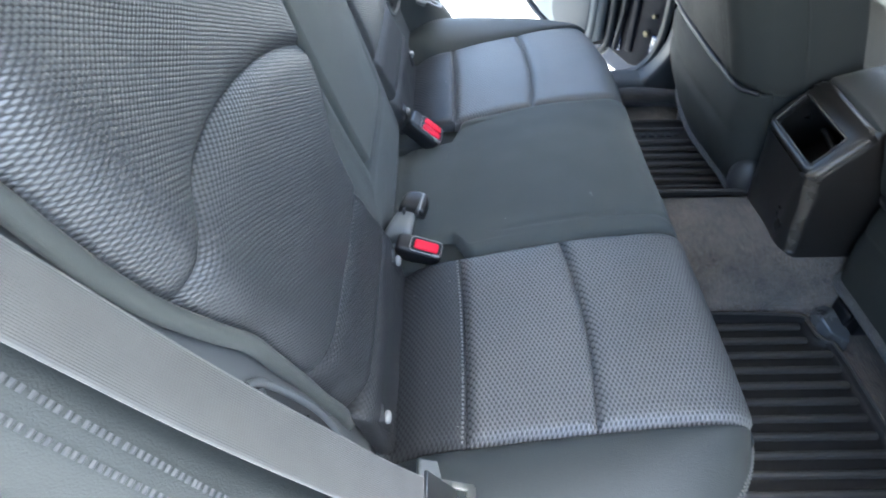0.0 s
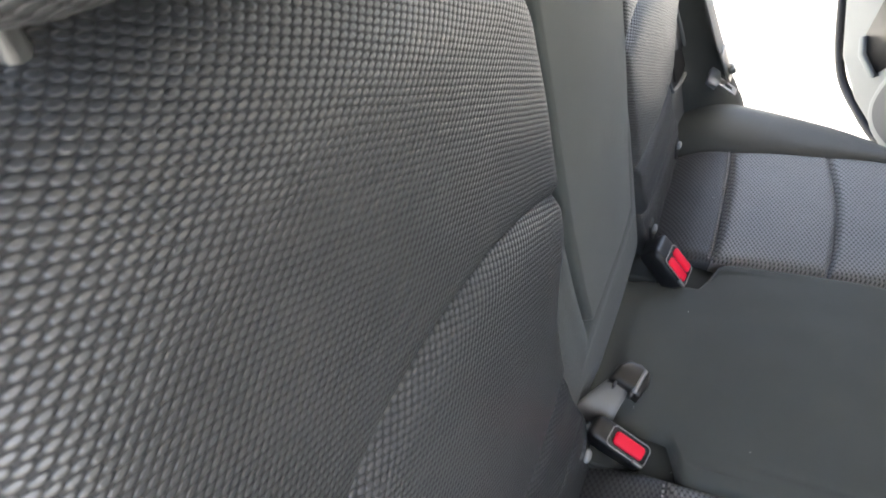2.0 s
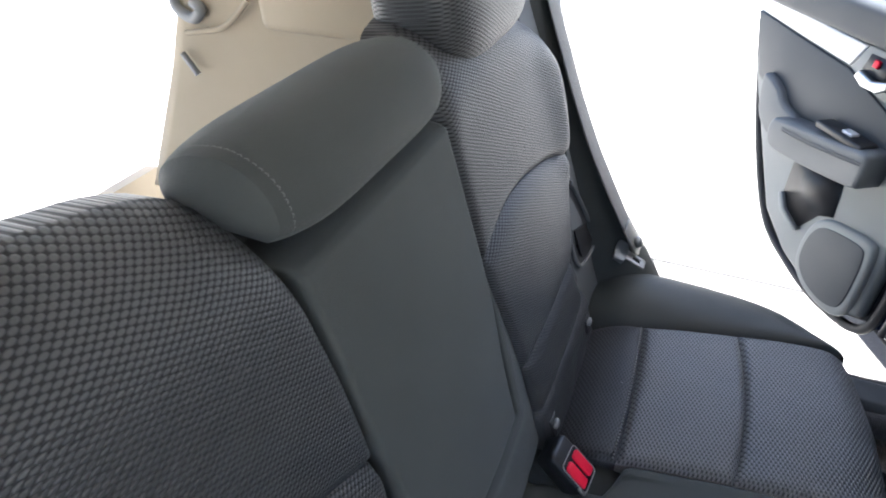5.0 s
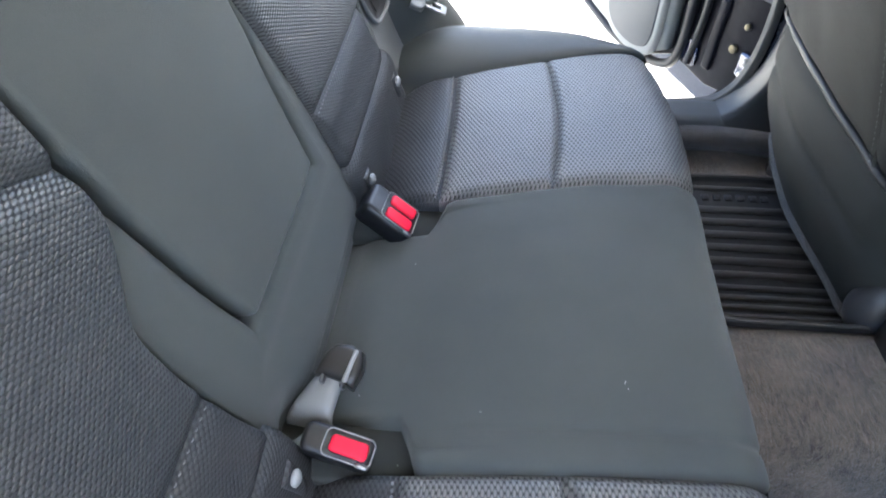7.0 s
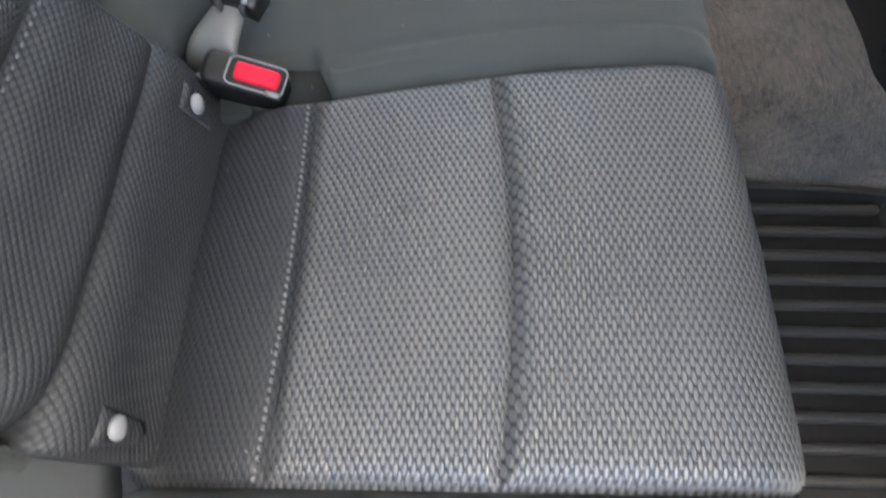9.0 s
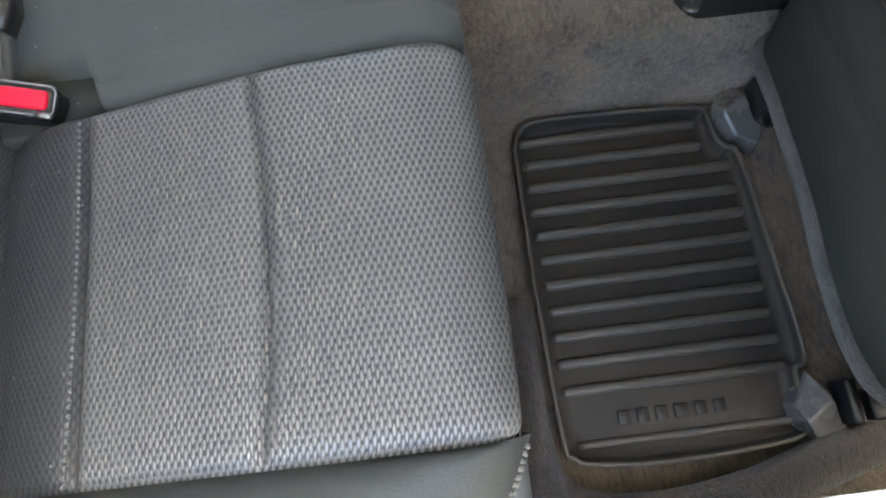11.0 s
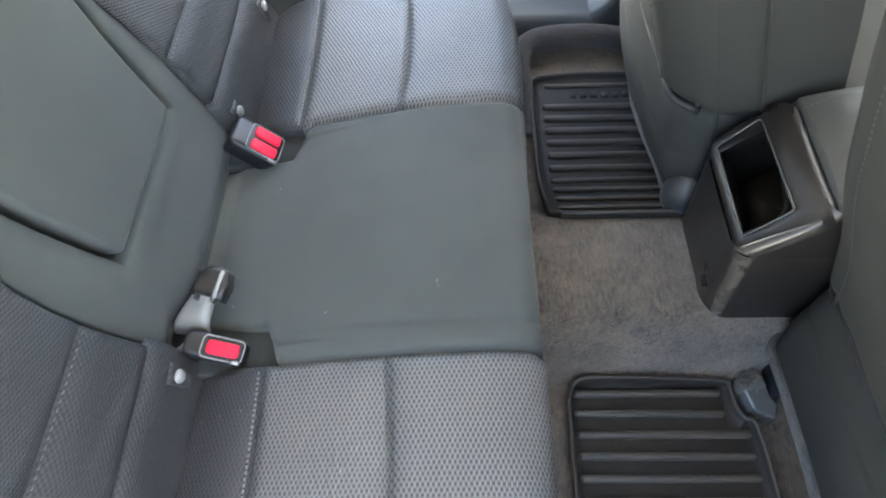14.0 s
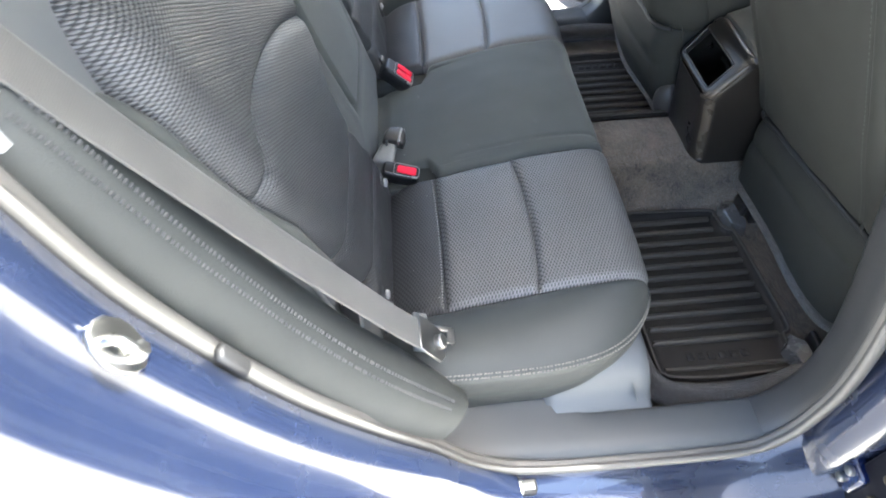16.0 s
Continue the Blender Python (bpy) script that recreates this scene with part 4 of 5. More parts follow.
def build_mat(sgn, label):
    """All-weather mat: rimmed tray with raised cross ribs; outline in (x, |y|)."""
    root = empty("floor_mat", label, "floor mat", group="rear floor mats", at=(0.6, 0.35 * sgn, 0.13))
    if sgn < 0:
        lift = lambda y: max(0.134, hump(-y) + 0.006)
        y0 = 0.137
    else:
        lift = lambda y: max(0.134 + 0.075 * max(0.0, min(1.0, (0.25 - y) / 0.14)) ** 1.2, hump(y) + 0.006)
        y0 = 0.096
    y1 = y0 + 0.405
    out = smooth_path([(0.503, y0 + 0.03, 0), (0.511, y0 + 0.009, 0), (0.532, y0, 0), (0.62, y0, 0), (0.735, y0 + 0.004, 0), (0.748, y0 + 0.014, 0), (0.752, y0 + 0.045, 0), (0.762, y0 + 0.06, 0), (0.775, y0 + 0.075, 0), (0.782, y0 + 0.2, 0), (0.786, y1 - 0.09, 0), (0.77, y1 - 0.07, 0), (0.768, y1 - 0.02, 0), (0.75, y1, 0), (0.62, y1 + 0.006, 0), (0.535, y1, 0), (0.511, y1 - 0.009, 0), (0.503, y1 - 0.032, 0), (0.50, y1 - 0.2, 0), (0.503, y0 + 0.03, 0)], 150)[:-1]
    if sgn > 0:
        out = [p - Vector((0.012, 0, 0)) for p in out]
    n = len(out)
    cx, cy = 0.64, (y0 + y1) / 2
    rings = [(1.0, -0.004), (0.999, 0.010), (0.992, 0.013), (0.985, 0.0125), (0.975, 0.004), (0.96, 0.0), (0.86, 0.0), (0.72, 0.0), (0.55, 0.0), (0.35, 0.0), (0.15, 0.0), (0.01, 0.0)]
    verts = []
    for k, h in rings:
        for p in out:
            x, y = cx + (p.x - cx) * k, cy + (p.y - cy) * k
            verts.append((x, y * sgn, lift(y) + h))
    faces = rows_faces(len(rings), n, closed_c=True)
    # the tray between the last ring and the middle follows the floor; use a grid for the bend
    mesh_ob("tray", verts, faces, M_RUBBER, root)
    y = y0 + 0.021
    while y < y1 - 0.062:
        xa, xb = 0.512, 0.735 if y < y0 + 0.065 else 0.766
        sec = [(-0.0060, 0.0), (-0.0052, 0.006), (-0.0032, 0.0082), (0.0, 0.0087), (0.0032, 0.0082), (0.0052, 0.006), (0.0060, 0.0)]
        vs = []
        for x, k, w in ((xa, 0.1, 0.3), (xa + 0.0012, 0.6, 0.65), (xa + 0.0035, 0.92, 0.92), (xa + 0.006, 1.0, 1.0), (0.6, 1.0, 1.0), (xb - 0.006, 1.0, 1.0), (xb - 0.0035, 0.92, 0.92), (xb - 0.0012, 0.6, 0.65), (xb, 0.1, 0.3)):
            for a, b in sec:
                vs.append((x, (y + a * w) * sgn, lift(y + a) + 0.0005 + b * k))
        mesh_ob("rib", vs, rows_faces(9, len(sec)), M_RIB, root)
        y += 0.0305
    # raised lettering block, kept as plain bars
    x = 0.57
    for w in (0.021, 0.021, 0.021, 0.023, 0.021, 0.021):
        part("raised_bar", box_bm(x, x + w - 0.008, (y1 - 0.045) * sgn - 0.0075, (y1 - 0.045) * sgn + 0.0075, lift(y1) - 0.001, lift(y1) + 0.0028, 0.0008, 1), M_RUBBER, root)
        x += w
    sweep("rim_bead", [(cx + (p.x - cx) * 0.992, (cy + (p.y - cy) * 0.992) * sgn, lift(cy + (p.y - cy) * 0.992) + 0.0125) for p in out + out[:1]], circle(0.0032, 6), M_RIB, root, raw=True)
    sweep("inner_bead", [(x, (y1 - 0.021) * sgn, lift(y1) + 0.002) for x in (0.52, 0.58, 0.66, 0.755)], circle(0.0045, 8), M_RIB, root, n=12)
    nest(root, [("inner_bead", "tray"), ("raised_bar", "tray"), ("rim_bead", "tray")])
    return root


build_mat(-1, "black ribbed rubber floor mat with a raised rim")
build_mat(1, "black ribbed rubber floor mat riding up the tunnel")


def front_seat(sgn, yi, yo, prof, label, cap):
    """Rear side of a front seat: reclined back cover, loose lower flap, seams, hinge cap, rail feet."""
    xb = prof[2][1]
    root = empty("front_seat", label, "car seat", group="front seats", at=(xb + 0.2, sgn * (yi + yo) / 2, 0.2))
    X = table(prof)
    wid = table([(0.15, 0.95), (0.3, 1.0), (0.6, 1.0), (0.8, 0.95), (0.92, 0.84), (1.02, 0.66)])
    yc, hw = (yi + yo) / 2, (yo - yi) / 2
    def zs(t):
        return lerp(0.385, 0.474, 0.5 + 0.5 * t) if sgn < 0 else 0.452
    def surf(z, t, proud=0.0):
        k = abs(t)
        x = X(z) + 0.05 * max(0.0, (k - 0.8) / 0.2) ** 2.4 + 0.008 * k * k - proud
        x += 0.004 * noise.noise(Vector((z * 7, t * 3, sgn * 3.0)))
        return Vector((x, sgn * (yc + t * hw * wid(z)), z))
    def upper(u, v):
        t = 2 * v - 1
        z = lerp(zs(t), 1.0, u)
        return surf(z, t, 0.014 - 0.024 * soft(z - zs(t), 0.012) - 0.004 * soft(abs(abs(t) - 0.74) * hw, 0.006))
    def lower(u, v):
        t = 2 * v - 1
        z = lerp(0.205 + 0.02 * (1 + t) / 2, zs(t), u)
        bulge = 0.03 * math.sin(math.pi * min(0.25 + u * 0.75, 1)) ** 0.7 * (1 - 0.35 * t * t)
        wave = 0.006 * math.sin(t * 4 + sgn) * (1 - u)
        return surf(z, t * 0.985, bulge + wave - 0.012 * soft((1 - u) * 0.2, 0.014) - 0.005 * soft(abs(u - 0.62) * 0.2, 0.008))
    sheet("back_cover", upper, 60, 50, M_FSEAT, root, thick=0.16, inward=(1, 0, 0))
    sheet("lower_flap", lower, 30, 50, M_FSEAT, root, thick=0.12, inward=(1, 0, 0))
    sweep("flap_edge", [lower(0, i / 24) + Vector((0.004, 0, 0.0)) for i in range(25)], circle(0.013, 10), M_FUZZ, root, "fuzzy grey carpet edging", n=60)
    # black tube added to draw the shade in the gap between cover and flap
    sweep("flap_seam", [surf(zs(lerp(-0.96, 0.96, i / 24)), lerp(-0.96, 0.96, i / 24), 0.004) for i in range(25)], circle(0.0055, 8), M_SEAL, root, "black cord standing for the shaded gap above the flap", n=70)
    for t in (-0.955, 0.955):
        sweep("edge_piping", [surf(lerp(zs(t) + 0.01, 0.97, i / 16), t, 0.004) for i in range(17)], circle(0.0034, 8), M_FSEAT, root, n=50, up=(1, 0, 0))
    for t in (-0.74, 0.74):
        sweep("cover_seam", [surf(lerp(zs(t) + 0.01, 0.98, i / 16), t, 0.0095) for i in range(17)], circle(0.0026, 6), M_FSEAT, root, n=50, up=(1, 0, 0))
        stitches("cover_stitching", [surf(lerp(zs(t) + 0.01, 0.98, i / 16), t * 0.97, 0.0125) for i in range(17)], M_THREAD, root, pitch=0.008, length=0.005, width=0.0016, up=(-1, 0, 0.2))
    if sgn > 0:
        for dx, k in ((0.004, 0.985), (0.05, 1.0)):
            sweep("side_piping", [surf(lerp(0.27, 0.93, i / 16), -k, 0.0) + Vector((dx, -0.0015, 0)) for i in range(17)], circle(0.0022, 8), M_FSEAT, root, "dark piping down the seat's side", n=50, up=(1, 0, 0))
    lo, hi = sorted((sgn * (yi + 0.01), sgn * (yo - 0.01)))
    part("seat_base", box_bm(X(0.3) + 0.1, X(0.3) + 0.55, lo, hi, 0.2, 0.44, 0.04, 4), M_FSEAT, root)
    lo, hi = sorted((sgn * (yc - 0.13), sgn * (yc + 0.13)))
    part("head_pad", box_bm(X(1.0) - 0.02, X(1.0) + 0.08, lo, hi, 1.02, 1.2, 0.03, 3), M_FSEAT, root)
    if cap:
        bm = bmesh.new()
        bmesh.ops.create_uvsphere(bm, u_segments=20, v_segments=12, radius=1.0, matrix=Matrix.Translation(cap) @ Matrix.Diagonal((0.034, 0.03, 0.05, 1)))
        part("hinge_cover", bm, M_PLASTIC, root, "rounded dark plastic hinge cover")
    for ye in (yi + 0.085, yo - 0.02):
        x0 = X(0.2) - 0.03 + (0.0 if sgn < 0 else 0.07)
        top = []
        for a, b in ((-0.002, 0.045), (-0.03, 0.01), (-0.027, -0.008), (-0.012, -0.033), (0.021, -0.043), (0.028, -0.023), (0.016, -0.014), (0.005, 0.012)):
            d = (a + 0.027) * 0.53 - (b + 0.008) * 0.848      # two slopes that meet in a ridge
            top.append((a, b, 0.172 - (0.55 * d if d > 0 else -0.8 * d)))
        bm = bmesh.new()
        up = [bm.verts.new((x0 + a, sgn * (ye - b), c)) for a, b, c in top]
        down = [bm.verts.new((x0 + a * 1.1, sgn * (ye - b * 1.1), 0.112)) for a, b, c in top]
        bm.faces.new((up[0], up[1], up[2], up[7]))
        bm.faces.new(up[2:])
        for k in range(8):
            bm.faces.new((up[k], down[k], down[(k + 1) % 8], up[(k + 1) % 8]))
        bmesh.ops.recalc_face_normals(bm, faces=bm.faces[:])
        bmesh.ops.bevel(bm, geom=bm.edges[:], offset=0.0022, segments=1, affect="EDGES")
        part("rail_foot", bm, M_FOOT, root, "glossy grey faceted rail end cover", smooth=False)
        part("rail_lever", box_bm(x0 + 0.014, x0 + 0.026, sgn * ye - 0.016, sgn * ye + 0.03, 0.15, 0.182, 0.004), M_BLACK, root)
        part("seat_rail", box_bm(x0 + 0.045, x0 + 0.45, sgn * ye - 0.016, sgn * ye + 0.016, 0.122, 0.165, 0.003), M_BLACK, root)
    nest(root, [("edge_piping", "back_cover"), ("cover_seam", "back_cover"), ("cover_stitching", "back_cover"), ("flap_edge", "lower_flap"), ("flap_seam", "lower_flap"), ("rail_lever", "rail_foot")])
    return root


front_seat(-1, 0.07, 0.535, [(0.15, 0.815), (0.25, 0.81), (0.35, 0.795), (0.47, 0.752), (0.67, 0.655), (0.85, 0.575), (1.02, 0.52)], "grey cloth front seat back with a loose lower flap", None)
front_seat(1, 0.115, 0.575, [(0.15, 0.735), (0.22, 0.695), (0.30, 0.662), (0.45, 0.622), (0.67, 0.54), (0.85, 0.47), (1.02, 0.42)], "grey cloth front seat reclined over the ribbed mat", (0.695, 0.125, 0.262))


# ---------------- far rear door, standing open ----------------
def build_door():
    root = new("rear_door")
    tagged(root, "open dark blue rear door with pale grey inner trim", "car door")
    # local: x along the door from hinge to latch, y towards the cabin, z up
    def plate(name, outline, y, depth, material, label="", r=0.006, seg=2):
        return part(name, prism_bm(outline, depth, r, Matrix(((1, 0, 0, 0), (0, 0, 1, y), (0, 1, 0, 0), (0, 0, 0, 1))), seg), material, root, label)
    plate("door_shell", [(0.0, 0.10), (0.1, 0.06), (0.25, 0.08), (0.39, 0.10), (0.52, 0.13), (0.635, 0.20), (0.76, 0.40), (0.835, 0.53), (0.9, 0.68), (0.92, 0.74), (0.0, 0.74)], -0.15, 0.11, M_PAINT, "glossy dark blue door shell", 0.012)
    plate("door_inner_frame", [(0.02, 0.15), (0.12, 0.13), (0.23, 0.15), (0.295, 0.118), (0.395, 0.115), (0.515, 0.145), (0.625, 0.21), (0.748, 0.405), (0.826, 0.53), (0.89, 0.68), (0.02, 0.74)], -0.042, 0.022, M_HINGE, "pressed inner frame blackened for shade")
    plate("lower_panel", [(0.235, 0.20), (0.235, 0.165), (0.295, 0.128), (0.395, 0.126), (0.51, 0.158), (0.618, 0.225), (0.742, 0.412), (0.82, 0.53), (0.88, 0.69), (0.5, 0.74), (0.27, 0.73), (0.262, 0.60), (0.24, 0.40)], -0.02, 0.03, M_DOORG, "pale grey moulded trim", 0.014, 4)
    plate("insert", [(0.80, 0.54), (0.868, 0.685), (0.70, 0.668), (0.516, 0.65), (0.40, 0.61), (0.30, 0.572), (0.325, 0.47), (0.50, 0.47), (0.70, 0.49)], 0.0105, 0.006, M_TRIM, "darker slate insert", 0.003)
    plate("bright_strip", [(0.875, 0.735), (0.87, 0.692), (0.70, 0.675), (0.516, 0.658), (0.485, 0.71), (0.60, 0.716), (0.733, 0.726)], 0.011, 0.010, M_SILVER, "silver trim strip", 0.004)
    plate("armrest", smooth_outline([(0.60, 0.50), (0.52, 0.512), (0.40, 0.528), (0.345, 0.538), (0.325, 0.525), (0.325, 0.47), (0.345, 0.455), (0.458, 0.436), (0.58, 0.422), (0.622, 0.43), (0.635, 0.465), (0.625, 0.492)], 56), 0.012, 0.06, M_ARMP, "padded slate armrest", 0.009, 3)
    plate("pull_grip", smooth_outline([(0.752, 0.555), (0.725, 0.56), (0.68, 0.54), (0.65, 0.515), (0.60, 0.50), (0.57, 0.47), (0.59, 0.425), (0.66, 0.42), (0.72, 0.45), (0.745, 0.50)], 48), 0.012, 0.026, M_ARMP, "slate pull grip running into the armrest", 0.009, 3)
    for off in (0.0, 0.006):
        sweep("armrest_stitch", [(0.58, 0.0755, 0.487 - off), (0.52, 0.076, 0.491 - off), (0.45, 0.076, 0.50 - off), (0.335, 0.074, 0.518 - off)], circle(0.0014, 5), M_STITCH, root, n=30)
    part("switch_plate", box_bm(0.36, 0.50, 0.02, 0.064, 0.526, 0.542, 0.004), M_BLACK, root, "black window switch plate")
    part("window_switch", box_bm(0.405, 0.435, 0.032, 0.052, 0.54, 0.548, 0.002), M_SILVER, root)
    plate("storage_pocket", [(0.572, 0.415), (0.50, 0.42), (0.412, 0.43), (0.40, 0.335), (0.44, 0.315), (0.485, 0.25), (0.55, 0.268), (0.572, 0.30)], 0.0105, 0.0025, M_BLACK, "dark storage pocket", 0.0)
    plate("pocket_lip", [(0.578, 0.30), (0.55, 0.26), (0.485, 0.24), (0.476, 0.25), (0.54, 0.275), (0.566, 0.31)], 0.008, 0.016, M_DOORG, "", 0.004)
    grl = [(0.432, 0.20), (0.428, 0.27), (0.40, 0.308), (0.34, 0.325), (0.288, 0.33), (0.272, 0.312), (0.266, 0.25), (0.27, 0.18), (0.292, 0.152), (0.34, 0.143), (0.40, 0.158)]
    plate("speaker_surround", smooth_outline([(0.348 + (x - 0.348) * 1.2, 0.238 + (z - 0.238) * 1.22) for x, z in grl]), 0.004, 0.02, M_DOORG, "raised speaker surround", 0.01, 3)
    plate("speaker_grille", smooth_outline(grl), 0.02, 0.0065, M_TRIM, "slate speaker grille", 0.003)
    plate("handle_bezel", [(0.51, 0.66), (0.48, 0.714), (0.40, 0.714), (0.315, 0.70), (0.362, 0.618), (0.43, 0.628)], 0.012, 0.012, M_DOORG, "", 0.005)
    plate("handle_recess", [(0.478, 0.652), (0.465, 0.70), (0.40, 0.70), (0.368, 0.688), (0.39, 0.643), (0.43, 0.638)], 0.0225, 0.003, M_BLACK, "", 0.0)
    plate("pull_handle", [(0.478, 0.65), (0.47, 0.665), (0.43, 0.655), (0.39, 0.665), (0.385, 0.65), (0.41, 0.636), (0.45, 0.636)], 0.024, 0.014, M_METAL, "bright metal pull handle", 0.004)
    plate("lock_knob", [(0.448, 0.68), (0.446, 0.694), (0.432, 0.693), (0.434, 0.678)], 0.024, 0.008, M_RED, "red lock marker", 0.002)
    plate("belt_line_pad", [(0.90, 0.745), (0.87, 0.722), (0.485, 0.715), (0.27, 0.715), (0.235, 0.75), (0.27, 0.785), (0.6, 0.79), (0.89, 0.775)], -0.012, 0.05, M_TRIM, "slate upper door pad", 0.016, 4)
    part("window_pane", box_bm(0.28, 0.88, -0.06, -0.056, 0.72, 0.80, 0.0), M_GLASS, root, "lowered window glass edge")
    sweep("door_seal", [(0.88, -0.012, 0.66), (0.76, -0.012, 0.39), (0.63, -0.012, 0.195), (0.5, -0.012, 0.13), (0.35, -0.012, 0.105), (0.22, -0.012, 0.14), (0.205, -0.012, 0.3), (0.225, -0.012, 0.55), (0.235, -0.012, 0.73)], circle(0.012, 8), M_SEAL, root, "black rubber door seal", n=70, up=(0, 1, 0))
    for z in (0.2, 0.53):
        part("hinge", join(box_bm(-0.04, 0.05, -0.03, -0.008, z, z + 0.055, 0.006), prism_bm(circle(0.011, 10), 0.07, 0.002, pose(-0.03, -0.012, z - 0.008))), M_GLOSS, root, "blue painted hinge arm")
        for k in (0.014, 0.042):
            part("hinge_bolt", prism_bm(circle(0.0085, 6), 0.012, 0.0015, pose(0.028, -0.012, z + k, -90, 0, 0)), M_ZINC, root)
    # hinge-side edge of the door: stamped ribs, plugs, bolts, a second lip of rubber
    sweep("edge_lip", [(0.178, -0.012, 0.16), (0.165, -0.01, 0.3), (0.178, -0.008, 0.5), (0.19, -0.01, 0.70)], circle(0.008, 8), M_SEAL, root, "black rubber edge lip", n=40, up=(0, 1, 0))
    for xa, za, zb, w in ((0.128, 0.17, 0.33, 0.012), (0.10, 0.43, 0.56, 0.016), (0.142, 0.45, 0.70, 0.007), (0.06, 0.62, 0.73, 0.014)):
        part("stamped_rib", box_bm(xa - w, xa + w, -0.022, -0.012, za, zb, 0.005, 2), M_HINGE, root)
    for xb_, zb_, r_ in ((0.118, 0.406, 0.008), (0.128, 0.352, 0.008), (0.085, 0.60, 0.011), (0.05, 0.655, 0.009), (0.075, 0.245, 0.01), (0.06, 0.30, 0.007)):
        part("edge_bolt", prism_bm(circle(r_, 8), 0.007, 0.0015, pose(xb_, -0.02, zb_, -90, 0, 0)), M_BRASS, root, "yellow zinc bolt head")
    part("check_strap", join(box_bm(-0.07, 0.10, -0.016, -0.006, 0.366, 0.384, 0.003), box_bm(0.085, 0.125, -0.02, -0.008, 0.352, 0.40, 0.004)), M_TRIM, root, "dull steel check strap")
    sweep("wiring_boot", [(-0.08, -0.04, 0.475), (-0.02, -0.012, 0.49), (0.03, -0.006, 0.485), (0.07, -0.018, 0.48)], circle(0.014, 10), M_SEAL, root, n=16, up=(0, 1, 0))
    sweep("edge_cable", [(0.10, -0.014, 0.43), (0.078, -0.006, 0.47), (0.085, -0.006, 0.53), (0.07, -0.014, 0.58)], circle(0.003, 6), M_GREYP, root, "grey clipped cable", n=20, up=(0, 1, 0))
    part("drain_plug", prism_bm(smooth_outline([(0.16, 0.16), (0.20, 0.165), (0.205, 0.21), (0.165, 0.205)], 20), 0.006, 0.002, Matrix(((1, 0, 0, 0), (0, 0, 1, -0.021), (0, 1, 0, 0), (0, 0, 0, 1)))), M_GLOSS, root, "bare blue paint patch with plug")
    nest(root, [("armrest_stitch", "armrest"), ("pull_grip", "armrest"), ("switch_plate", "armrest"), ("window_switch", "armrest"), ("speaker_grille", "speaker_surround"), ("handle_recess", "handle_bezel"), ("pull_handle", "handle_bezel"), ("lock_knob", "handle_bezel"), ("hinge_bolt", "hinge")])
    root.matrix_world = Matrix.Translation((0.69, 0.72, 0)) @ Matrix.Rotation(math.atan2(0.848, -0.53), 4, "Z")
    return root


far_door = build_door()
near_door = copy_thing(far_door, Matrix.Translation((0.70, -0.73, 0)) @ Matrix.Rotation(math.atan2(-0.985, -0.12), 4, "Z") @ Matrix.Diagonal((1, -1, 1, 1)))
tagged(near_door, "dark blue rear door swung wide open beside the sill")

# ---------------- side bolsters, belts, jambs ----------------
RAIL = [(-0.178, 0.945), (-0.165, 0.92), (-0.15, 0.88), (-0.118, 0.79), (-0.085, 0.71), (-0.045, 0.62), (0.01, 0.52), (0.065, 0.44), (0.105, 0.385), (0.13, 0.345)]
SEAL = [(-0.215, -0.70, 1.02), (-0.185, -0.71, 0.914), (-0.155, -0.712, 0.773), (-0.082, -0.708, 0.586), (0.0, -0.70, 0.44), (0.07, -0.69, 0.33), (0.13, -0.686, 0.24)]


def side_bolster(s):
    root = empty("side_bolster", "grey leatherette side bolster beside the backrest, double-stitched", "seat bolster", group="side bolsters", at=(0.0, -0.65 * s, 0.36))
    rail = smooth_path([(x, 0, z) for x, z in RAIL], 60)
    sec = [(-0.558, -0.085), (-0.575, -0.05), (-0.592, -0.022), (-0.615, -0.004), (-0.642, 0.0), (-0.662, -0.006), (-0.682, -0.022), (-0.697, -0.043), (-0.702, -0.07)]
    verts, lines, ring = [], {0: [], 1: []}, []
    for i, p in enumerate(rail):
        d = (rail[min(i + 1, 59)] - rail[max(i - 1, 0)]).normalized()
        n = Vector((-d.z, 0, d.x))
        t = i / 59
        nar = 1 - 0.25 * max(0.0, (t - 0.75) / 0.25)
        for k, (y, h) in enumerate(sec):
            yy = -0.64 + (y + 0.64) * nar
            q = (p.x + n.x * h, yy * s, p.z + n.z * h)
            verts.append(q)
        ring = [Vector(q) for q in verts[-len(sec):]]
        lines[0].append(ring[4].lerp(ring[5], 0.55) + n * 0.0012)
        lines[1].append(ring[5].lerp(ring[6], 0.22) + n * 0.0012)
    nc = len(sec)
    mesh_ob("bolster_pad", verts, rows_faces(60, nc) + [tuple(range(59 * nc, 60 * nc))], M_VINYL, root)
    for k in (0, 1):
        stitches("double_stitching", lines[k][3:57:3], M_THREAD, root, "pale stitching", pitch=0.0055, length=0.0036, width=0.0045, up=(0.7, -0.35 * s, 0.6))
    return root


side_bolster(-1)
side_bolster(1)


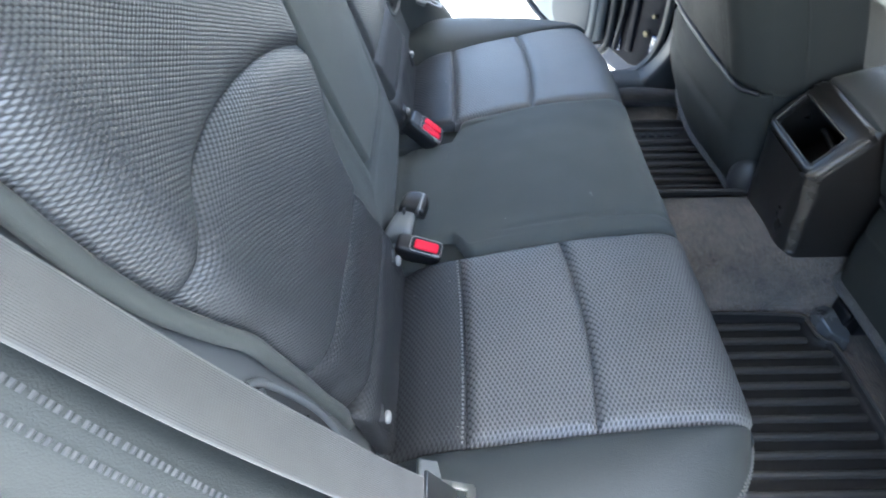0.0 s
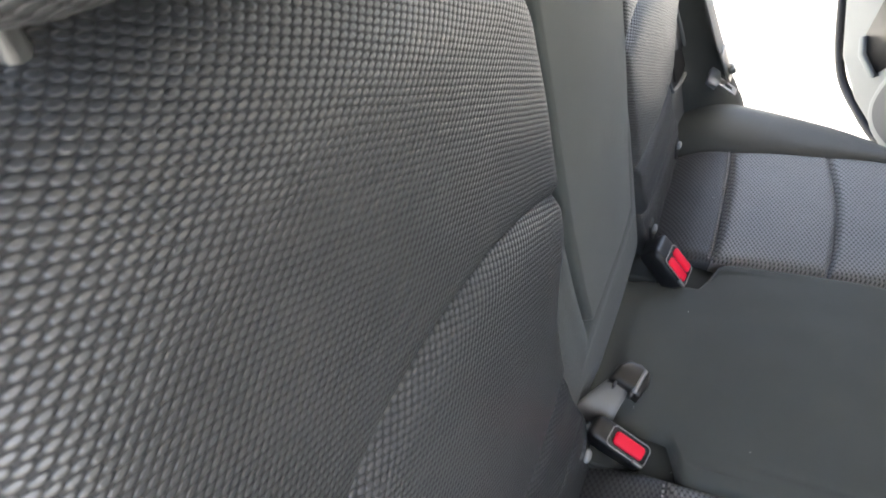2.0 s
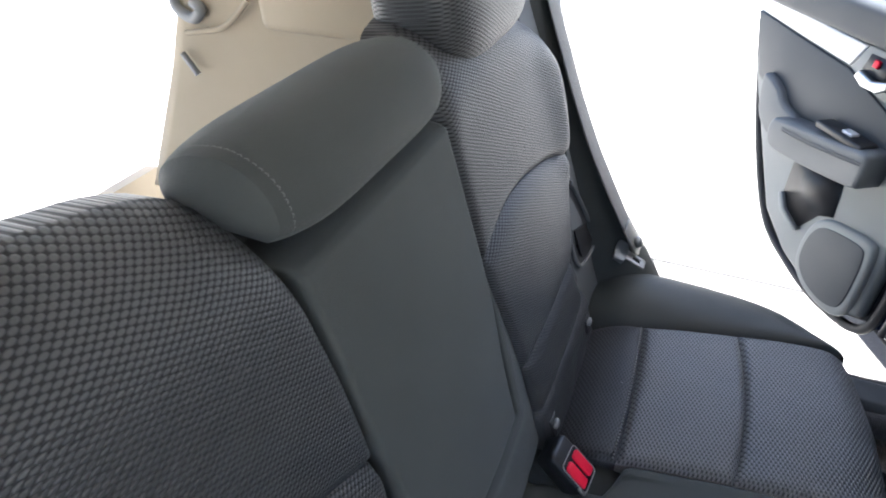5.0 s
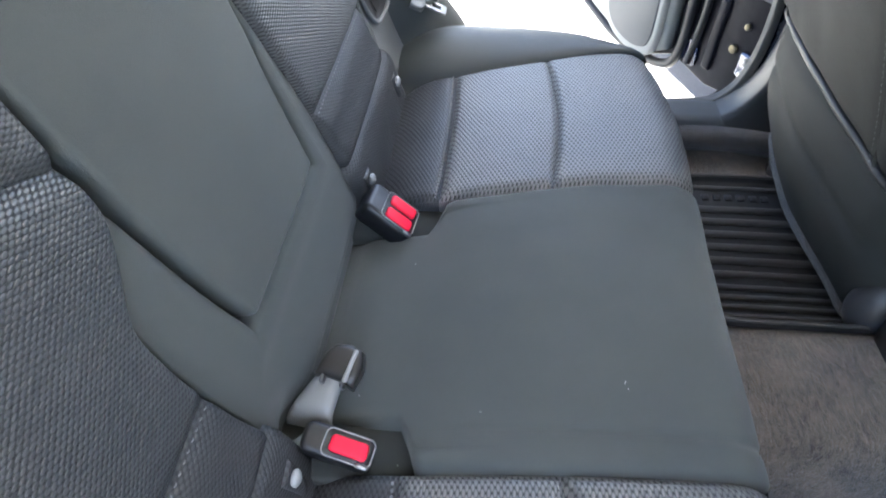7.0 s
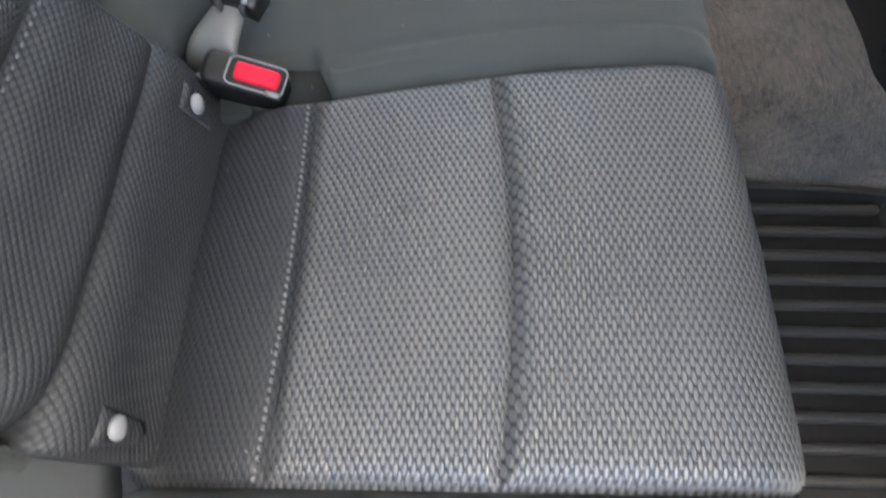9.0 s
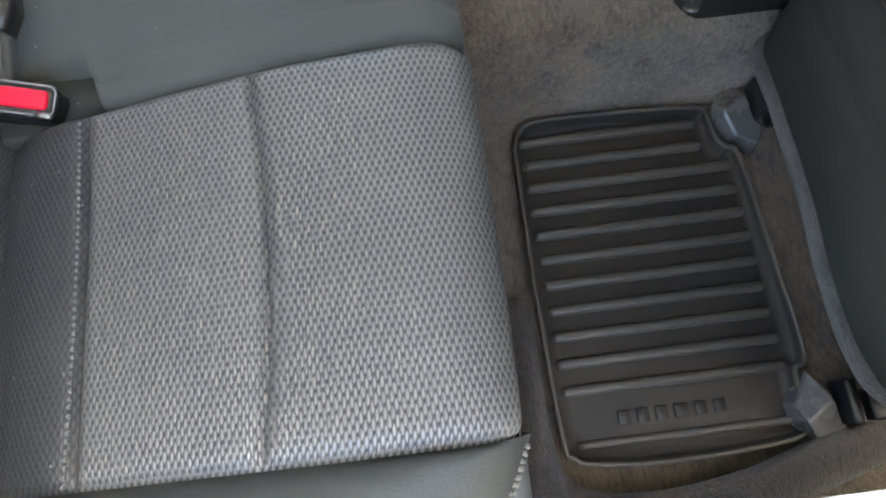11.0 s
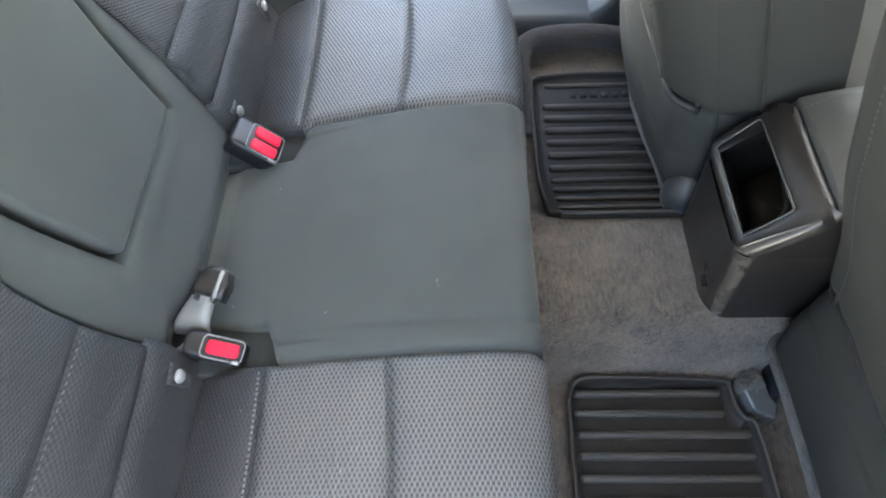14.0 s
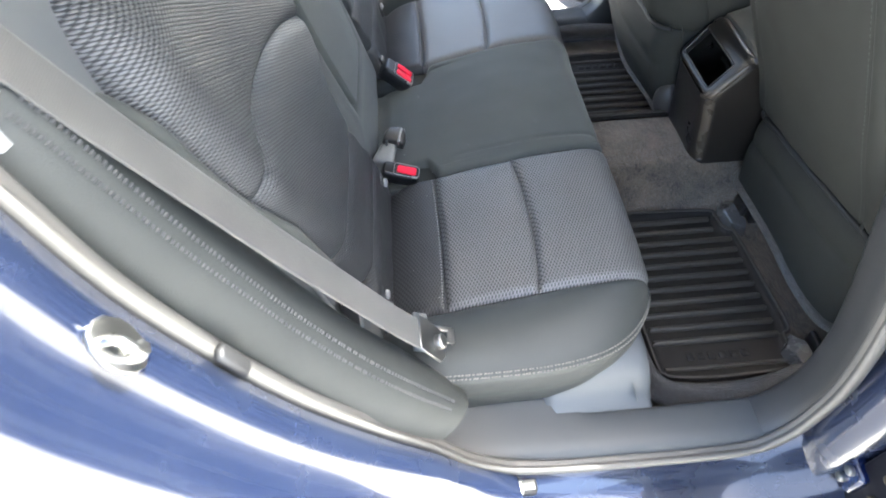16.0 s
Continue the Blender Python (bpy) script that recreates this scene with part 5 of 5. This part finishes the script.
def pillar_trim(s, n):
    """Pale rear pillar trim that rises from the side bolster to the roof."""
    path = smooth_path([(-0.165, -0.655, 0.915), (-0.2, -0.655, 1.0), (-0.27, -0.64, 1.12), (-0.36, -0.60, 1.24)], 20)
    sec = [(-0.07, 0.04), (-0.04, 0.055), (-0.015, 0.04), (-0.01, 0.0), (-0.02, -0.03), (-0.06, -0.04)]
    verts = [mir(s, (p.x + a, p.y + b, p.z)) for p in path for a, b in sec]
    ob = mesh_ob("trim_%d" % n, verts, rows_faces(20, 6, closed_c=True) + [(5, 4, 3, 2, 1, 0)], M_DOORG, label="pale grey plastic rear pillar trim above the bolster")
    tagged(ob, category="pillar trim", kind="structure")


pillar_trim(1, 1)
pillar_trim(-1, 2)


def seat_belt(s):
    root = empty("seat_belt", "grey woven seat belt running down to its floor anchor", "seat belt", group="seat belts", at=(0.08, -0.6 * s, 0.45))
    pts = [mir(s, p) for p in [(-0.235, -0.645, 1.12), (-0.2, -0.635, 1.0), (-0.165, -0.63, 0.92), (-0.097, -0.629, 0.80), (-0.05, -0.627, 0.716), (0.0, -0.62, 0.625), (0.044, -0.61, 0.538), (0.076, -0.60, 0.478)]]
    back = 0.0
    if s < 0:
        back = 0.03
        pts = [(-0.235, 0.645, 1.12), (-0.2, 0.637, 1.0), (-0.166, 0.632, 0.92), (-0.114, 0.628, 0.79), (-0.081, 0.624, 0.71), (-0.038, 0.618, 0.62), (0.016, 0.611, 0.525), (0.046, 0.603, 0.478)]
    sweep("webbing", pts, flat(0.047, 0.0024), M_BELT, root, n=50, up=(0.86, 0.06 * s, 0.5))
    # anchor plate, bolt and tongue
    m = pose(0.082 - back, -0.60 * s, 0.468, 0, 60, 0)
    part("anchor_plate", prism_bm([(-0.03, -0.026), (0.02, -0.026), (0.032, -0.012), (0.032, 0.012), (0.02, 0.026), (-0.03, 0.026)], 0.004, 0.001, m), M_ZINC, root, "dull steel anchor plate")
    part("anchor_bolt", prism_bm(circle(0.011, 8), 0.012, 0.003, m @ Matrix.Translation((0.012, 0, 0.003))), M_ZINC, root)
    m2 = pose(0.068 - back, -0.575 * s, 0.446, 0, 25, 0)
    part("tongue_grip", prism_bm([(-0.012, -0.03), (0.008, -0.03), (0.012, -0.015), (0.012, 0.015), (0.008, 0.03), (-0.012, 0.03)], 0.009, 0.003, m2), M_SIDE, root)
    bm = join(prism_bm([(0.01, -0.013), (0.024, -0.013), (0.024, 0.013), (0.01, 0.013)], 0.003, 0.0005), prism_bm([(0.024, -0.013), (0.048, -0.013), (0.048, -0.006), (0.024, -0.006)], 0.003, 0.0005), prism_bm([(0.024, 0.006), (0.048, 0.006), (0.048, 0.013), (0.024, 0.013)], 0.003, 0.0005), prism_bm([(0.04, -0.013), (0.05, -0.011), (0.05, 0.011), (0.04, 0.013)], 0.003, 0.0005))
    bm.transform(m2 @ Matrix.Translation((0, 0, 0.004)))
    part("tongue", bm, M_ZINC, root, "slotted steel belt tongue")
    nest(root, [("anchor_bolt", "anchor_plate"), ("tongue", "tongue_grip")])
    return root


seat_belt(-1)
seat_belt(1)


def pocket_trim(s):
    """Plastic panel between the backrest and the side bolster, with the release recess."""
    root = empty("side_trim_panel", "slate plastic side trim with a dark latch recess", "trim panel", group="side trim panels", at=(-0.03, 0.53 * s, 0.36))
    def f(u, v):
        z = lerp(0.33, 0.80, u)
        y = lerp(0.425, 0.61, v)
        x = sb_x(z) - 0.035 - 0.02 * u + 0.055 * v * (1 - 0.6 * u)
        return (x, y * s, z)
    sheet("panel", lambda u, v: f(u * 1.38, v), 30, 14, M_SIDE, root, thick=0.02, inward=(-1, 0, 0))
    def on(y, z, lift=0.004):
        u, v = (z - 0.33) / 0.47, (y - 0.425) / 0.185
        p = Vector(f(u, v))
        return p + Vector((lift, 0, 0.0))
    ring = [(0.549, 0.602), (0.566, 0.56), (0.58, 0.51), (0.586, 0.465), (0.57, 0.447), (0.532, 0.437), (0.512, 0.446), (0.507, 0.485), (0.517, 0.535), (0.532, 0.58), (0.549, 0.602)]
    sweep("recess_rim", [on(y, z) for y, z in ring], circle(0.0042, 8), M_SIDE, root, n=70, up=(1, 0, 0))
    verts = [on(y, z, 0.0035) for y, z in ring[:-1]]
    mesh_ob("recess_floor", verts + [on(0.548, 0.515, -0.004)], [(i, (i + 1) % 10, 10) for i in range(10)], M_PLASTIC, root)
    q = [(0.524, 0.508), (0.566, 0.50), (0.573, 0.463), (0.527, 0.453)]
    bm = bmesh.new()
    vs = [bm.verts.new(on(y, z, 0.0045)) for y, z in q]
    vs2 = [bm.verts.new(on(y, z, 0.0065)) for y, z in q]
    bm.faces.new(vs2)
    for i in range(4):
        bm.faces.new((vs[i], vs[(i + 1) % 4], vs2[(i + 1) % 4], vs2[i]))
    part("latch_slot", bm, M_BLACK, root, "black latch slot", smooth=False)
    p = on(0.549, 0.585, 0.007)
    bm = bmesh.new()
    bmesh.ops.create_uvsphere(bm, u_segments=12, v_segments=8, radius=0.0075, matrix=Matrix.Translation(p) @ Matrix.Diagonal((0.5, 1, 1, 1)))
    part("cap", bm, M_TRIM, root, "round screw cap")
    nest(root, [("latch_slot", "recess_floor"), ("recess_rim", "recess_floor")])
    return root


pocket_trim(-1)
pocket_trim(1)


def jamb(s, n):
    """Painted rear edge of the door opening, outside the weatherstrip."""
    root = empty("door_jamb_%d" % n, "glossy dark blue painted door jamb with striker", "door jamb", kind="structure", at=(-0.1, -0.75 * s, 0.4))
    path = smooth_path([(-0.26, -0.70, 1.15)] + SEAL + [(0.2, -0.684, 0.17)], 60)
    sec = [(-0.018, 0.0), (-0.022, -0.012), (0.006, -0.018), (0.012, -0.05), (0.004, -0.062), (-0.012, -0.07), (-0.016, -0.10), (-0.02, -0.125), (-0.034, -0.138), (-0.08, -0.142), (-0.2, -0.13), (-0.45, -0.12)]
    verts = []
    for i, p in enumerate(path):
        d = (path[min(i + 1, 59)] - path[max(i - 1, 0)]).normalized()
        nn = Vector((-d.z, 0, d.x)).normalized()
        for h, dy in sec:
            hh = h if h > -0.07 else h * 1.0
            q = (p.x + nn.x * hh, p.y + dy, max(p.z + nn.z * hh, -0.15))
            verts.append(mir(s, q))
    mesh_ob("painted_jamb", verts, rows_faces(60, len(sec)), M_PAINT, root)
    # striker plate and loop, on the side where the opening shows them
    if s > 0:
        c = Vector((-0.149, -0.765, 0.79))
        m = Matrix.Translation(mir(s, c)) @ Matrix.Rotation(radians(72), 4, "Y") @ Matrix.Scale(0.8, 4)
        part("striker_plate", prism_bm([(0.03 * math.cos(a) * (1.25 if abs(math.cos(a)) > 0.5 else 1), 0.026 * math.sin(a)) for a in [2 * math.pi * (i + 0.5) / 12 for i in range(12)]], 0.006, 0.002, m), M_METAL, root, "bright zinc striker plate")
        part("striker_bolt", prism_bm(circle(0.009, 6), 0.012, 0.002, m @ Matrix.Translation((0.02, 0.004, 0.004))), M_METAL, root)
        sweep("striker_loop", [m @ Vector(p) for p in [(-0.022, -0.008, 0.004), (-0.02, -0.01, 0.024), (0.0, -0.012, 0.03), (0.012, -0.01, 0.022), (0.014, -0.008, 0.004)]], circle(0.0045, 8), M_METAL, root, n=18, up=(0, 1, 0))
    c = Vector((-0.106, -0.722, 0.676))
    bm = prism_bm([(-0.02, -0.009), (0.02, -0.009), (0.023, 0), (0.02, 0.009), (-0.02, 0.009), (-0.023, 0)], 0.009, 0.004, Matrix.Translation(mir(s, c)) @ Matrix.Rotation(radians(70), 4, "Y"))
    part("rubber_stop", bm, M_SEAL, root, "grey rubber door stop")
    if s > 0:
        nest(root, [("striker_bolt", "striker_plate"), ("striker_loop", "striker_plate")])
    return root


jamb(1, 1)
jamb(-1, 2)

# ---------------- buckles, caps, small seat hardware ----------------
def round_rect(x0, x1, y0, y1, r, k=5):
    out = []
    for cx, cy, a0 in ((x1 - r, y1 - r, 0), (x0 + r, y1 - r, 90), (x0 + r, y0 + r, 180), (x1 - r, y0 + r, 270)):
        for i in range(k):
            a = radians(a0 + 90 * i / (k - 1))
            out.append((cx + r * math.cos(a), cy + r * math.sin(a)))
    return out


def buckle(m, rows, hw, label):
    """A belt buckle: rounded black housing, pale rim for its highlight, dark slots and red push buttons. Local: x along
    it, z up.
    """
    root = new("belt_buckle")
    tagged(root, label, "belt buckle", group="belt buckles")
    part("housing", prism_bm(round_rect(-0.046, 0.027, -hw, hw, 0.009), 0.03, 0.006, Matrix.Translation((0, 0, -0.024)), 3), M_BLACK, root)
    for y0, y1 in rows:
        part("push_button", prism_bm(round_rect(-0.018, 0.0205, y0, y1, 0.0045), 0.010, 0.003, Matrix.Translation((0, 0, 0.0)), 3), M_RED, root, "red push button")
    # pale bead that paints the highlight along the housing's rim
    rim = [(x, y, 0.0065) for x, y in round_rect(-0.024, 0.0255, -hw + 0.0025, hw - 0.0025, 0.006)]
    sweep("button_rim", rim + rim[:1], circle(0.0008, 6), M_GREYP, root, "thin pale rim drawn as an edge highlight", raw=True)
    ya = min(r[0] for r in rows)
    part("steel_catch", box_bm(0.012, 0.0245, ya - 0.007, ya - 0.002, 0.003, 0.0085, 0.001, 1), M_ZINC, root, "bare steel catch")
    nest(root, [("push_button", "housing"), ("button_rim", "housing"), ("steel_catch", "housing")])
    root.matrix_world = m
    return root


buckle(pose(0.056, -0.164, 0.3665, 10, 14, -9), [(-0.0085, 0.0085)], 0.0158, "black single seat belt buckle with red push button")
buckle(pose(0.060, 0.145, 0.374, -6, 40, -10), [(-0.0205, -0.0028), (0.0028, 0.0205)], 0.0255, "black double seat belt buckle with two red buttons")


def lap_tongue():
    """Centre belt's small grey connector standing up from the gap behind the bench."""
    root = empty("lap_belt_connector", "grey lap belt connector with a pale sleeve", "seat belt", at=(0.01, -0.145, 0.36))
    def f(u, v):
        w = lerp(0.0275, 0.013, u ** 1.1)
        c = smooth_path([(0.008, -0.138, 0.345), (0.0095, -0.137, 0.366), (0.014, -0.128, 0.379), (0.021, -0.113, 0.386), (0.028, -0.098, 0.391)], 14)[round(u * 13)]
        return (c.x + w * (2 * v - 1), c.y - 0.004 * (2 * v - 1), c.z - 0.005 * (2 * v - 1) ** 4)
    up = Vector((0.0, 0.0, 0.0))
    sheet("sleeve", lambda u, v: Vector(f(u, v)) + up, 14, 14, M_LOOP, root, "pale grey folded sleeve", thick=0.006)
    m = pose(0.039, -0.087, 0.396, 8, 4, -12)
    hood = [(-0.021, -0.02), (-0.02, 0.004), (-0.012, 0.017), (0.004, 0.02), (0.018, 0.016), (0.023, 0.0), (0.02, -0.022), (0.006, -0.019), (-0.01, -0.018)]
    part("connector_body", prism_bm(hood, 0.022, 0.007, m @ Matrix.Translation((0, 0, -0.014)), 3), M_CONS, root, "dark grey plastic connector hood")
    part("connector_edge", box_bm(0.009, 0.0145, -0.021, 0.015, 0.004, 0.0098, 0.0025, 2, m), M_GREYP, root, "pale worn ridge")
    for o in (-0.012, 0.010):
        part("connector_lug", box_bm(o - 0.002, o + 0.002, -0.026, -0.018, -0.006, 0.006, 0.001, 1, m), M_SATIN, root)
    part("white_tab", prism_bm([(-0.018, -0.006), (-0.004, -0.003), (0.012, 0.006), (0.016, 0.0), (0.002, -0.012)], 0.003, 0.0008, pose(0.006, -0.155, 0.366, 10, -10, 12)), M_DOORG, root, "pale anchor tab")
    nest(root, [("connector_edge", "connector_body"), ("connector_lug", "connector_body")])


lap_tongue()


def cap_tag(y):
    """Round anchor cap with its folded cloth tab at the foot of the backrest."""
    root = empty("anchor_cap", "pale round child-seat anchor cap on a cloth tab", "anchor cap", group="anchor caps", at=(0.0, y, 0.36))
    def f(u, v):
        z = lerp(0.352, 0.39, u)
        return (0.0185 - 0.25 * (z - 0.355) + 0.0025 * math.sin(math.pi * v), y + lerp(-0.013, 0.013, v) * (0.55 + 0.45 * u), z)
    sheet("cloth_tab", f, 8, 10, M_MESHB_SHADED, root, thick=0.006, inward=(-1, 0, 0))
    bm = bmesh.new()
    bmesh.ops.create_uvsphere(bm, u_segments=16, v_segments=10, radius=0.0085, matrix=Matrix.Translation((0.0165, y, 0.378)) @ Matrix.Diagonal((0.6, 1, 1, 1)))
    part("cap", bm, M_GREYP, root, "pale plastic cap")


for yy in (-0.2, -0.457, 0.207, 0.443):
    cap_tag(yy)

# seam threads across the lower backrest and cushion seams
def seam_threads():
    root = bench_root
    for ya, yb in ((-0.487, -0.187), (0.187, 0.479)):
        for c0, amt, side in ((SEAM1, 0.004, -0.005), (SEAM2, 0.012, -0.005)):
            pts = []
            for i in range(13):
                y = lerp(ya, yb, i / 12)
                s = c0 + amt * (1 - (2 * i / 12 - 1) ** 2) + side
                x, z = bench(s, y)
                pts.append((x, y, z - 0.0022))
            wd = 0.0027 if c0 == SEAM1 else 0.0011
            stitches("seam_thread", pts, M_STITCHP, root, "pale seam stitches", pitch=0.0062 if c0 == SEAM1 else 0.0088, length=0.0034, width=wd, up=(-0.25, 0, 1), lift=0.001 if c0 == SEAM1 else 0.0004)


seam_threads()

# ---------------- cargo area side trim behind the far backrest ----------------
def cargo_trim():
    root = empty("cargo_side_trim", "ivory plastic cargo side trim with moulded handle recess", "trim panel", at=(-0.8, 0.62, 0.5))
    def f(u, v):
        x = lerp(-0.30, -1.22 + 0.34 * v, u)
        z = lerp(0.30, 0.90, v)
        y = 0.62 + 0.02 * math.sin(u * 3) - 0.06 * max(0, v - 0.6)
        return (x, y, z)
    sheet("moulding", f, 30, 20, M_BEIGE, root, thick=0.04, inward=(0, 1, 0))
    sweep("raised_line", [(-0.93, 0.605, 0.747), (-0.91, 0.605, 0.75), (-0.82, 0.605, 0.77), (-0.74, 0.60, 0.83)], circle(0.006, 8), M_BEIGE, root, n=30, up=(0, 1, 0))
    sweep("hook_recess", [(-0.90, 0.605, 0.86), (-0.93, 0.605, 0.835), (-0.935, 0.605, 0.80), (-0.90, 0.605, 0.78), (-0.872, 0.605, 0.80), (-0.89, 0.605, 0.815)], circle(0.012, 8), M_GREYP, root, "dark curled hook recess", n=40, up=(0, 1, 0))
    sweep("slot", [(-0.96, 0.608, 0.70), (-0.93, 0.608, 0.655)], circle(0.007, 8), M_GREYP, root, n=6, up=(0, 1, 0))
    part("pillar_shadow_trim", box_bm(-0.70, -0.42, 0.57, 0.62, 0.78, 1.2, 0.02, 3), M_BEIGE, root)
    return root


cargo_trim()


def lint():
    """Short pale fibres and crumbs lying on the bench."""
    rng = random.Random(11)
    verts, faces = [], []
    for _ in range(30):
        y = rng.uniform(-0.47, 0.45)
        s = rng.uniform(0.03, 0.37)
        x, z = bench(s, y)
        a, l = rng.uniform(0, math.pi), rng.uniform(0.0008, 0.0035)
        p, q = Vector((x, y, z + 0.006)), Vector((x + l * math.cos(a), y + l * math.sin(a), z + 0.0064))
        w = Vector((-math.sin(a), math.cos(a), 0)) * rng.uniform(0.0002, 0.00045)
        k = len(verts)
        verts += [p - w, p + w, q + w, q - w, (p + q) / 2 + Vector((0, 0, 0.0006))]
        faces += [(k, k + 1, k + 4), (k + 1, k + 2, k + 4), (k + 2, k + 3, k + 4), (k + 3, k, k + 4), (k + 3, k + 2, k + 1, k)]
    ob = mesh_ob("lint", verts, faces, M_GREYP, label="pale lint specks scattered on the rear bench", smooth=False)
    tagged(ob, category="lint", kind="stuff")


lint()
